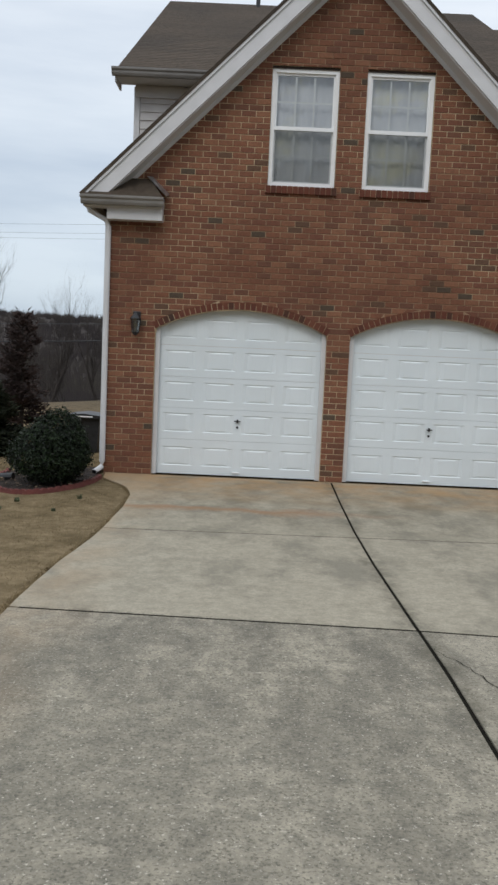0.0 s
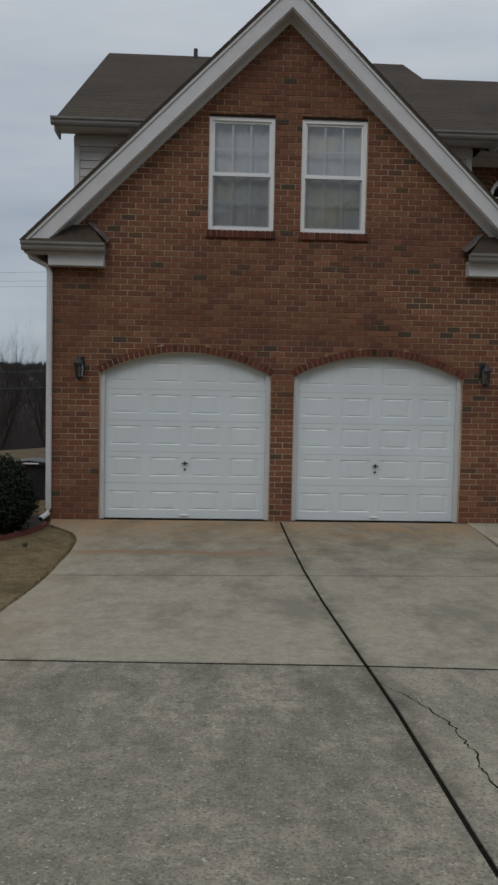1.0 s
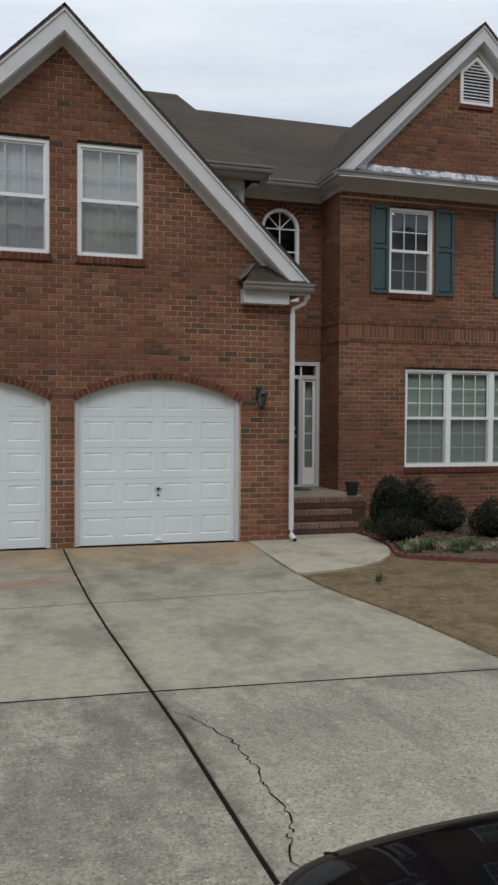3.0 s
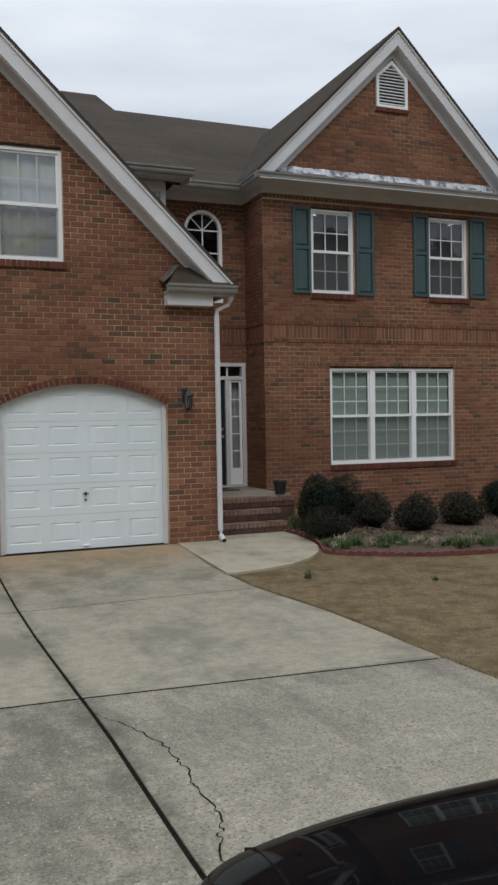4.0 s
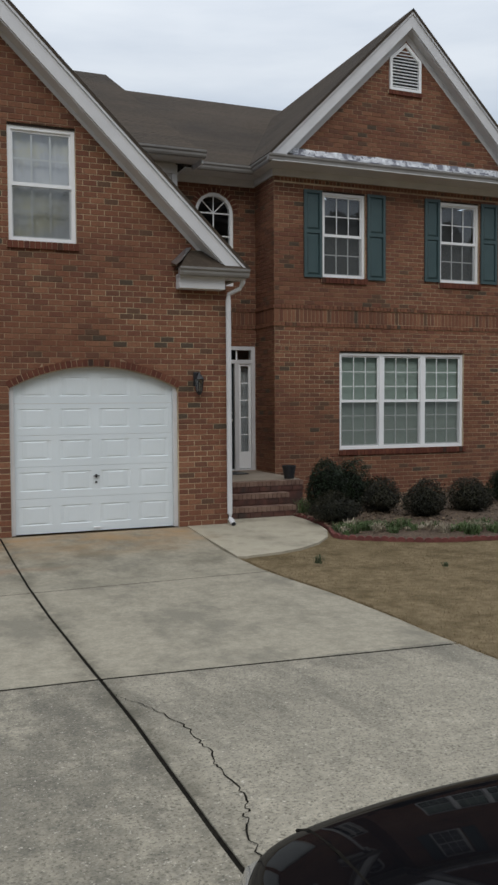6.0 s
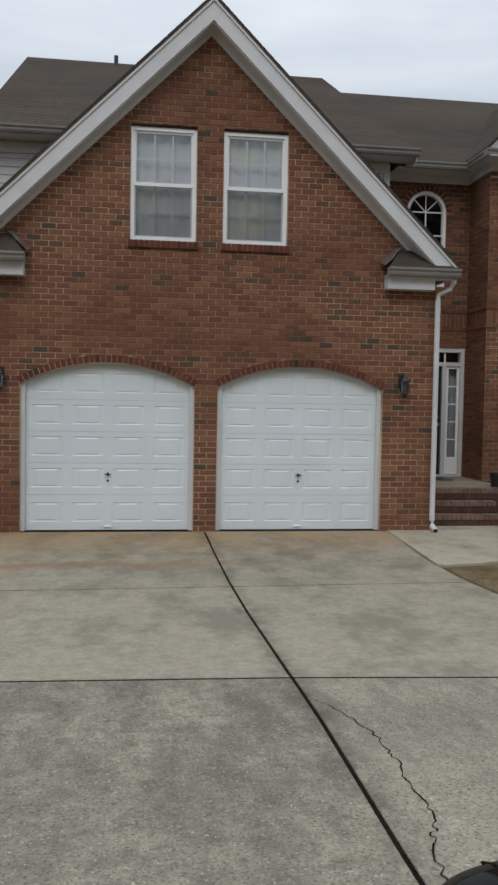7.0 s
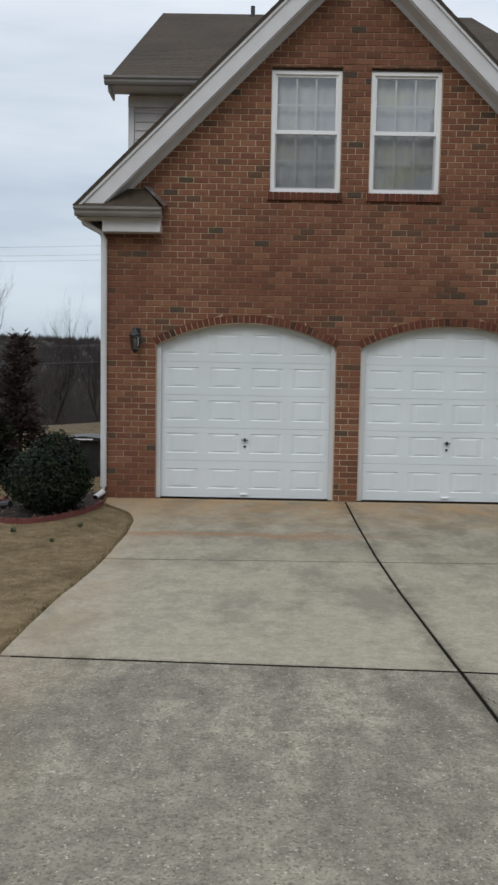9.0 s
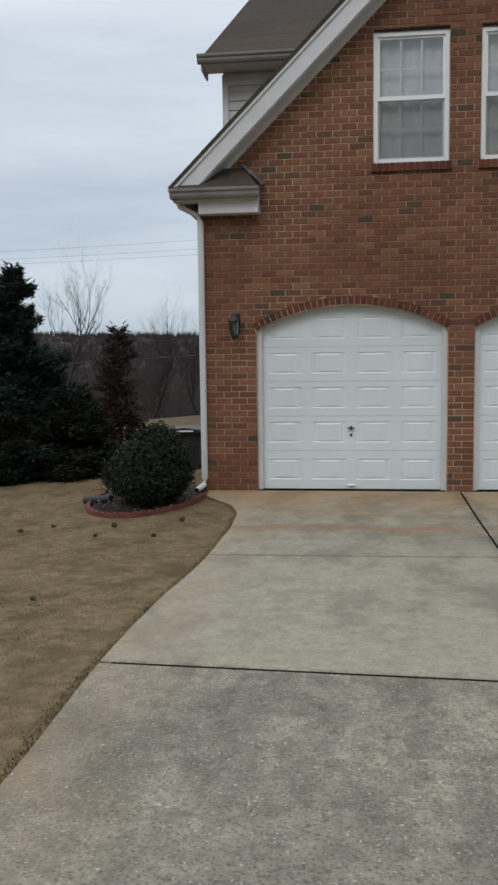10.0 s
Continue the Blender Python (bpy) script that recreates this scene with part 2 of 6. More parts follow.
def glass_material(name, tint=(0.9, 0.94, 0.93), rough=0.0, gain=1.0):
    m, n, l, b = mat_new(name)
    n.remove(b)
    tr = n.new("ShaderNodeBsdfTransparent")
    tr.inputs[0].default_value = (*tint, 1)
    gl = n.new("ShaderNodeBsdfGlossy")
    gl.inputs["Roughness"].default_value = rough
    fr = n.new("ShaderNodeFresnel")
    fr.inputs[0].default_value = 2.3 * gain
    mx = n.new("ShaderNodeMixShader")
    l.new(fr.outputs[0], mx.inputs[0])
    l.new(tr.outputs[0], mx.inputs[1])
    l.new(gl.outputs[0], mx.inputs[2])
    l.new(mx.outputs[0], n["Material Output"].inputs[0])
    return m


def screen_material():
    m, n, l, b = mat_new("insect_screen")
    b.inputs["Base Color"].default_value = (0.10, 0.11, 0.11, 1)
    b.inputs["Roughness"].default_value = 0.7
    tr = n.new("ShaderNodeBsdfTransparent")
    mx = n.new("ShaderNodeMixShader")
    mx.inputs[0].default_value = 0.45
    l.new(tr.outputs[0], mx.inputs[1])
    l.new(b.outputs[0], mx.inputs[2])
    l.new(mx.outputs[0], n["Material Output"].inputs[0])
    return m


M_BRICK = brick_material("red_brick", 1.0, (0.97, 1.0, 1.02))
M_DARKBRICK = brick_material("dark_red_rowlock_brick", 0.9, (0.72, 0.58, 0.62))
M_MORTAR = surf("mortar", (0.27, 0.170, 0.105), (0.46, 0.345, 0.230), 1.6, 0.9, 0.4, 90, stain=(0.62, 0.51, 0.34), stain_scale=0.55, stain_pos=(0.44, 0.60))
M_CONCRETE = concrete_material()
M_WALK = concrete_material("walkway_concrete", 0.62)
M_JOINT = surf("joint_filler", (0.006, 0.0055, 0.0045), (0.018, 0.016, 0.012), 30, 0.95, spec=0.05)
M_GUTTER = surf("grey_gutter_paint", (0.215, 0.208, 0.198), (0.28, 0.27, 0.258), 3, 0.45, 0.05, 40)
M_TRIM = surf("white_trim_paint", (0.555, 0.555, 0.56), (0.635, 0.635, 0.64), 3, 0.45, 0.05, 40)
M_VINYL = surf("white_vinyl", (0.82, 0.83, 0.83), (0.86, 0.87, 0.87), 4, 0.35, 0.02, 60)
M_DOORPAINT = surf("garage_door_enamel", (0.67, 0.725, 0.745), (0.73, 0.785, 0.805), 1.2, 0.38, 0.03, 120, stain=(0.69, 0.735, 0.745), stain_scale=1.4, stain_pos=(0.5, 0.75))
M_SIDING = surf("pale_lap_siding", (0.52, 0.50, 0.49), (0.58, 0.56, 0.55), 3, 0.6, 0.05, 50)
M_SHINGLE = surf("asphalt_shingle", (0.049, 0.037, 0.027), (0.080, 0.062, 0.046), 14, 0.95, 0.5, 130, stain=(0.040, 0.033, 0.027), stain_scale=0.4, stain_pos=(0.42, 0.75), dist=0.005, spec=0.2, island=0.10)
M_SHUTTER = surf("blue_green_shutter_paint", (0.036, 0.068, 0.072), (0.046, 0.082, 0.086), 5, 0.5, 0.05, 50)
M_FLASHING = surf("weathered_flashing", (0.30, 0.31, 0.34), (0.92, 0.93, 0.94), 12, 0.40, 0.3, 25, metal=0.2, stain=(0.16, 0.16, 0.19), stain_scale=6.0, stain_pos=(0.50, 0.54))
M_BRIGHTMETAL = surf("bright_bent_metal", (0.30, 0.31, 0.32), (0.62, 0.63, 0.64), 8, 0.30, 0.4, 22, metal=0.85, dist=0.02)
# dark brown that paints the shadow line at the window heads
M_HEADSHADE = surf("window_head_shade", (0.020, 0.012, 0.010), (0.045, 0.024, 0.018), 12, 0.8, 0.2, 60)
M_GLASS = glass_material("window_glass")
M_GLASSDIM = glass_material("single_window_glass", (0.86, 0.90, 0.92), 0.0, 0.80)
M_SCREEN = screen_material()
M_CURTAIN = surf("sheer_curtain", (0.70, 0.72, 0.78), (0.86, 0.87, 0.90), 2.6, 0.9, 0.0, stain=(0.86, 0.84, 0.68), stain_scale=1.5, stain_pos=(0.48, 0.62))
M_SHEER = surf("grey_white_sheer", (0.44, 0.47, 0.50), (0.56, 0.58, 0.60), 3.0, 0.9, 0.0)
M_BLIND = surf("pale_blind", (0.55, 0.67, 0.63), (0.63, 0.74, 0.70), 2, 0.7, 0.0)
M_BLINDDARK = surf("grey_blind", (0.10, 0.105, 0.11), (0.15, 0.15, 0.15), 2, 0.8, 0.0)
# dark tone that stands in for the dimness of unlit rooms
M_ROOM = surf("unlit_room_tone", (0.06, 0.06, 0.06), (0.09, 0.09, 0.09), 2, 0.9, 0.0)
M_BLACK = surf("black_metal", (0.010, 0.011, 0.013), (0.022, 0.023, 0.026), 20, 0.45, 0.1, 80)
M_DOOR = surf("dark_green_door_paint", (0.012, 0.018, 0.020), (0.018, 0.026, 0.028), 3, 0.3, 0.02, 40)
M_BRASS = surf("satin_nickel", (0.55, 0.54, 0.50), (0.65, 0.63, 0.58), 20, 0.3, 0.0, metal=1.0)
M_GRASS = surf("dormant_lawn", (0.158, 0.117, 0.065), (0.262, 0.202, 0.120), 11, 0.95, 0.9, 70, stain=(0.125, 0.094, 0.050), stain_scale=3.0, stain_pos=(0.46, 0.66), dist=0.03, spec=0.1)


def valley_floor(m):
    """Beyond the garden the ground changes from lawn to a wood's dark leaf litter."""
    n, l = m.node_tree.nodes, m.node_tree.links
    b = n["Principled BSDF"]
    old = b.inputs["Base Color"].links[0].from_socket
    geo, sep, mr, mx = n.new("ShaderNodeNewGeometry"), n.new("ShaderNodeSeparateXYZ"), n.new("ShaderNodeMapRange"), n.new("ShaderNodeMixRGB")
    l.new(geo.outputs["Position"], sep.inputs[0])
    l.new(sep.outputs[1], mr.inputs[0])
    mr.inputs[1].default_value, mr.inputs[2].default_value = 5, 34
    l.new(mr.outputs[0], mx.inputs[0])
    l.new(old, mx.inputs[1])
    mx.inputs[2].default_value = (0.042, 0.035, 0.032, 1)
    l.new(mx.outputs[0], b.inputs["Base Color"])


valley_floor(M_GRASS)
M_BLADE = surf("dry_grass_blades", (0.190, 0.142, 0.079), (0.302, 0.234, 0.136), 3, 0.9, 0.0, island=0.18, spec=0.1, stain=(0.145, 0.108, 0.060), stain_scale=1.1, stain_pos=(0.42, 0.68))
M_WEED = surf("dull_green_weed", (0.045, 0.060, 0.026), (0.085, 0.098, 0.048), 6, 0.85, 0.0, island=0.3)
M_STRAW = surf("bleached_straw", (0.23, 0.195, 0.135), (0.38, 0.335, 0.25), 6, 0.85, 0.0, island=0.3)
M_GREENBLADE = surf("green_weed", (0.05, 0.085, 0.025), (0.09, 0.13, 0.045), 6, 0.8, 0.0, island=0.3)
M_MULCH = surf("bark_mulch", (0.055, 0.036, 0.024), (0.135, 0.092, 0.060), 26, 0.95, 0.9, 60, dist=0.03)
M_MULCHDARK = surf("near_black_mulch", (0.012, 0.009, 0.007), (0.040, 0.026, 0.018), 26, 0.95, 0.9, 60, dist=0.03)
M_LITTER = surf("leaf_litter", (0.06, 0.040, 0.026), (0.20, 0.145, 0.09), 30, 0.9, 0.0, island=0.45)
M_REDEDGE = surf("red_edging", (0.105, 0.028, 0.024), (0.165, 0.048, 0.038), 9, 0.8, 0.3, 60)
M_LEAF = surf("holly_leaf", (0.006, 0.012, 0.005), (0.016, 0.026, 0.011), 3, 0.38, 0.0, island=0.8, spec=0.20)
M_LEAFBRONZE = surf("bronze_green_leaf", (0.011, 0.012, 0.007), (0.034, 0.031, 0.018), 3, 0.48, 0.0, island=0.8, spec=0.22)
# near-black tone standing in for the shade deep inside a shrub
M_CROWNSHADE = surf("crown_shade", (0.004, 0.005, 0.003), (0.010, 0.010, 0.007), 20, 0.95, 0.6, 30, spec=0.05)
M_NEEDLE = surf("conifer_needles", (0.011, 0.023, 0.019), (0.030, 0.050, 0.040), 1.2, 0.85, 0.0, island=0.4, spec=0.15)
M_NEEDLE2 = surf("brown_green_needles", (0.011, 0.017, 0.011), (0.030, 0.034, 0.021), 1.2, 0.85, 0.0, island=0.4, spec=0.15)
M_RUSTLEAF = surf("rusty_winter_foliage", (0.036, 0.027, 0.026), (0.072, 0.052, 0.048), 1.5, 0.9, 0.0, island=0.3, spec=0.1)
M_BARK = surf("grey_bark", (0.032, 0.027, 0.024), (0.060, 0.051, 0.045), 12, 0.95, 0.5, 30, stretch=(1, 1, 0.2), spec=0.1)
M_FARWOOD = surf("far_bare_woods", (0.034, 0.030, 0.031), (0.060, 0.051, 0.049), 0.05, 0.95, 0.0, island=0.10, spec=0.1, stain=(0.074, 0.066, 0.052), stain_scale=0.06, stain_pos=(0.50, 0.68))
M_STEP = surf("step_concrete", (0.20, 0.165, 0.125), (0.27, 0.225, 0.175), 4, 0.9, 0.3, 70)
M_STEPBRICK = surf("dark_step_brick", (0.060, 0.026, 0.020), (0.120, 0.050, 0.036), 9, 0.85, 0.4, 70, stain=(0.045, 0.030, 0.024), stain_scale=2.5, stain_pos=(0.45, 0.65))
M_TREAD = surf("worn_brick_tread", (0.150, 0.088, 0.064), (0.225, 0.145, 0.108), 7, 0.9, 0.3, 60, stain=(0.10, 0.05, 0.037), stain_scale=3.0, stain_pos=(0.5, 0.7))
M_CAR = surf("black_car_paint", (0.004, 0.004, 0.005), (0.006, 0.006, 0.007), 4, 0.5, 0.0, coat=0.30, spec=0.0)
M_TYRE = surf("tyre_rubber", (0.015, 0.015, 0.015), (0.025, 0.025, 0.025), 20, 0.85, 0.2, 60)
M_RIM = surf("alloy", (0.45, 0.45, 0.46), (0.5, 0.5, 0.51), 10, 0.3, 0.0, metal=1.0)
M_CARGLASS = surf("tinted_car_glass", (0.01, 0.012, 0.014), (0.012, 0.014, 0.016), 5, 0.05, 0.0, coat=1.0)
M_LAMPGLASS = surf("headlamp_lens", (0.16, 0.17, 0.18), (0.22, 0.23, 0.24), 12, 0.08, 0.0, coat=1.0)
M_LANTERN = glass_material("lantern_glass", (0.75, 0.78, 0.78), 0.15)
M_PLASTICRED = surf("red_tail_lens", (0.25, 0.01, 0.01), (0.3, 0.015, 0.012), 12, 0.15, 0.0)


# ---- building helpers ----
ORG = {}


def thing(name, base=(0, 0, 0), rz=0.0, local=False):
    """An Empty at a thing's base. With local the parts are given in its own axes, else in world metres."""
    e = new(name)
    e.empty_display_size = 0.2
    e.matrix_basis = pose(*base, 0, 0, rz)
    ORG[e] = Vector((0, 0, 0)) if local else Vector(base)
    return e


def part(name, bm, material, parent=None, label="", smooth=False, kind=""):
    me = bpy.data.meshes.new(name)
    bm.to_mesh(me)
    bm.free()
    return link(name, me, material, parent, label, smooth, kind)


def link(name, me, material, parent=None, label="", smooth=False, kind=""):
    me.materials.append(material)
    if smooth:
        me.polygons.foreach_set("use_smooth", [True] * len(me.polygons))
    ob = new(name, me)
    if parent is not None:
        org = ORG.get(parent, Vector((0, 0, 0)))
        if org.length > 0:
            me.transform(Matrix.Translation(-org))
        ob.parent = parent
        ORG[ob] = org
    else:
        ORG[ob] = Vector((0, 0, 0))
    tagged(ob, label=label, kind=kind)
    return ob


def raw(name, verts, faces, material, parent=None, label="", kind="", smooth=False):
    me = bpy.data.meshes.new(name)
    me.from_pydata(verts, [], faces)
    return link(name, me, material, parent, label, smooth, kind)


def box(bm, x0, x1, y0, y1, z0, z1, bevel=0.0):
    v = [bm.verts.new((x, y, z)) for z in (z0, z1) for y in (y0, y1) for x in (x0, x1)]
    fs = [bm.faces.new([v[i] for i in q]) for q in ((0, 2, 3, 1), (4, 5, 7, 6), (0, 1, 5, 4), (2, 6, 7, 3), (0, 4, 6, 2), (1, 3, 7, 5))]
    if bevel:
        es = list({e for f in fs for e in f.edges})
        bmesh.ops.bevel(bm, geom=es, offset=bevel, segments=2, affect="EDGES", profile=0.6)


def boxes(*rows, bevel=0.0):
    bm = bmesh.new()
    for r in rows:
        box(bm, *r, bevel=bevel)
    return bm


def prism(bm, poly, fn, d0, d1):
    """A flat outline, given as (u, v), carried from depth d0 to d1 by fn(u, v, d)."""
    a = [bm.verts.new(fn(u, v, d0)) for u, v in poly]
    b = [bm.verts.new(fn(u, v, d1)) for u, v in poly]
    bm.faces.new(a)
    bm.faces.new(b[::-1])
    for i in range(len(poly)):
        j = (i + 1) % len(poly)
        bm.faces.new((a[i], b[i], b[j], a[j]))


def tube(bm, pts, r, n=6, close=True, squash=1.0):
    """A round bar along a polyline; r is a number or one radius for each point."""
    pts = [Vector(p) for p in pts]
    rs = r if isinstance(r, (list, tuple)) else [r] * len(pts)
    rings = []
    for i, p in enumerate(pts):
        d = (pts[min(i + 1, len(pts) - 1)] - pts[max(i - 1, 0)]).normalized()
        s = d.cross(Vector((0, 0, 1)) if abs(d.z) < 0.95 else Vector((0, 1, 0))).normalized()
        u = s.cross(d)
        rings.append([bm.verts.new(p + (s * math.cos(2 * math.pi * k / n) + u * math.sin(2 * math.pi * k / n) * squash) * rs[i]) for k in range(n)])
    for a, b in zip(rings, rings[1:]):
        for k in range(n):
            bm.faces.new((a[k], a[(k + 1) % n], b[(k + 1) % n], b[k]))
    if close:
        bm.faces.new(rings[0][::-1])
        bm.faces.new(rings[-1])


def lathe(bm, prof, n=16, at=(0, 0, 0)):
    rings = [[bm.verts.new((at[0] + r * math.cos(2 * math.pi * k / n), at[1] + r * math.sin(2 * math.pi * k / n), at[2] + z)) for k in range(n)] for r, z in prof]
    for a, b in zip(rings, rings[1:]):
        for k in range(n):
            bm.faces.new((a[k], a[(k + 1) % n], b[(k + 1) % n], b[k]))
    bm.faces.new(rings[0][::-1])
    bm.faces.new(rings[-1])


def smoothstep(a, b, x):
    t = min(1.0, max(0.0, (x - a) / (b - a)))
    return t * t * (3 - 2 * t)


# ---- the lie of the land ----
PROFILE = [(-60, 0.75), (-30, 0.65), (-20, 0.50), (-12, 0.24), (-9, 0.125), (-7.6, 0.08), (-6.5, 0.01), (-4.5, -0.07), (-3, -0.09), (-1.5, -0.06), (0, 0.0), (60, 0.0)]


def drive_z(y):
    return float(np.interp(y, [p[0] for p in PROFILE], [p[1] for p in PROFILE]))


def ground_z(x, y):
    """Lawn height: level with the drive, a little lower to the west, a valley and a wooded hill behind."""
    z = drive_z(y) - 0.025 - 0.045 * max(0.0, min(6.0, 0.0 - x)) * smoothstep(-14, -2, y) + 0.05 * smoothstep(7.5, 9.5, x) * smoothstep(-3, -1, y)
    d = math.hypot(x - 3, y)
    back = smoothstep(-6, 25, y)
    z -= 7.5 * smoothstep(14, 90, d) * back * smoothstep(6, -8, x)
    z -= 1.0 * smoothstep(15, 80, d) * back * smoothstep(6, 20, x)
    hill = 22.8 + 3.0 * math.sin(x * 0.011 + 1.0) + 2.0 * math.sin(x * 0.027)
    z += hill * smoothstep(120, 430, d) * smoothstep(-40, 60, y)
    z += 4 * smoothstep(200, 700, d) * (1 - smoothstep(-40, 60, y))
    return z


def axis(lo, hi, step, far):
    a = list(np.arange(lo, hi + step / 2, step))
    s, p = step, hi
    while p < far:
        s *= 1.22
        p += s
        a.append(p)
    s, p = step, lo
    while p > -far:
        s *= 1.22
        p -= s
        a.insert(0, p)
    return a


gx, gy = axis(-12, 20, 0.4, 2500), axis(-18, 12, 0.4, 2500)
gv = [(x, y, ground_z(x, y)) for y in gy for x in gx]
gf = [(j * len(gx) + i, j * len(gx) + i + 1, (j + 1) * len(gx) + i + 1, (j + 1) * len(gx) + i) for j in range(len(gy) - 1) for i in range(len(gx) - 1)]
ground = raw("ground", gv, gf, M_GRASS, smooth=True)
tagged(ground, "tan dormant lawn running out to low hills", "lawn", kind="structure")


# ---- brick walls ----
COURSE, CELL, GAP = 0.0813, 0.2032, 0.010


class Opening:
    def __init__(self, x0, x1, z0, z1, spring=None):
        self.x0, self.x1, self.z0, self.z1, self.spring = x0, x1, z0, z1, spring
        if spring is not None:
            h, r = (x1 - x0) / 2, z1 - spring
            self.R = (h * h + r * r) / (2 * r)
            self.cx, self.cz = (x0 + x1) / 2, z1 - self.R

    def top(self, ring):
        return self.z1 + (ring if self.spring is not None else 0)

    def edge(self, side, ring):
        def f(z):
            if self.spring is None or z <= self.spring:
                return self.x0 if side < 0 else self.x1
            h = math.sqrt(max((self.R + ring) ** 2 - (z - self.cz) ** 2, 0))
            if ring:
                hw = (self.x1 - self.x0) / 2
                h = min(h, hw + (z - self.spring) * hw / max(self.spring - self.cz, 0.01))
            return self.cx + side * h
        return f


def rows_of(z0, z1, ops, ring, step, bands=()):
    zs = {round(z0, 4), round(z1, 4)}
    if step:
        k = math.ceil(z0 / step)
        while k * step < z1:
            zs.add(round(k * step, 4))
            k += 1
    for o in ops:
        zs.update(round(z, 4) for z in (o.z0, o.top(ring), *(() if o.spring is None else (o.spring,))) if z0 < z < z1)
    for b in bands:
        zs = {z for z in zs if not (b[0] < z < b[1])} | {round(b[0], 4), round(b[1], 4)}
    zs = sorted(zs)
    return list(zip(zs, zs[1:]))


def spans_of(zm, left, right, ops, ring):
    out, a = [], left
    for o in sorted((o for o in ops if o.z0 < zm < o.top(ring)), key=lambda o: o.x0):
        out.append((a, o.edge(-1, ring)))
        a = o.edge(1, ring)
    out.append((a, right))
    return out


def brick_faces(fn, quad, d, bev=0.004):
    """Front, chamfer and sides of one brick: corners (u, v) of its face, proud by d."""
    cu, cv = sum(q[0] for q in quad) / 4, sum(q[1] for q in quad) / 4
    inner = []
    for u, v in quad:
        inner.append((u - math.copysign(min(bev, abs(u - cu)), u - cu), v - math.copysign(min(bev, abs(v - cv)), v - cv)))
    vs = [fn(u, v, -0.004) for u, v in quad] + [fn(u, v, d - bev * 0.7) for u, v in quad] + [fn(u, v, d) for u, v in inner]
    fs = [(8, 9, 10, 11)]
    for i in range(4):
        j = (i + 1) % 4
        fs += [(i, j, 4 + j, 4 + i), (4 + i, 4 + j, 8 + j, 8 + i)]
    return vs, fs


WHOLE = None


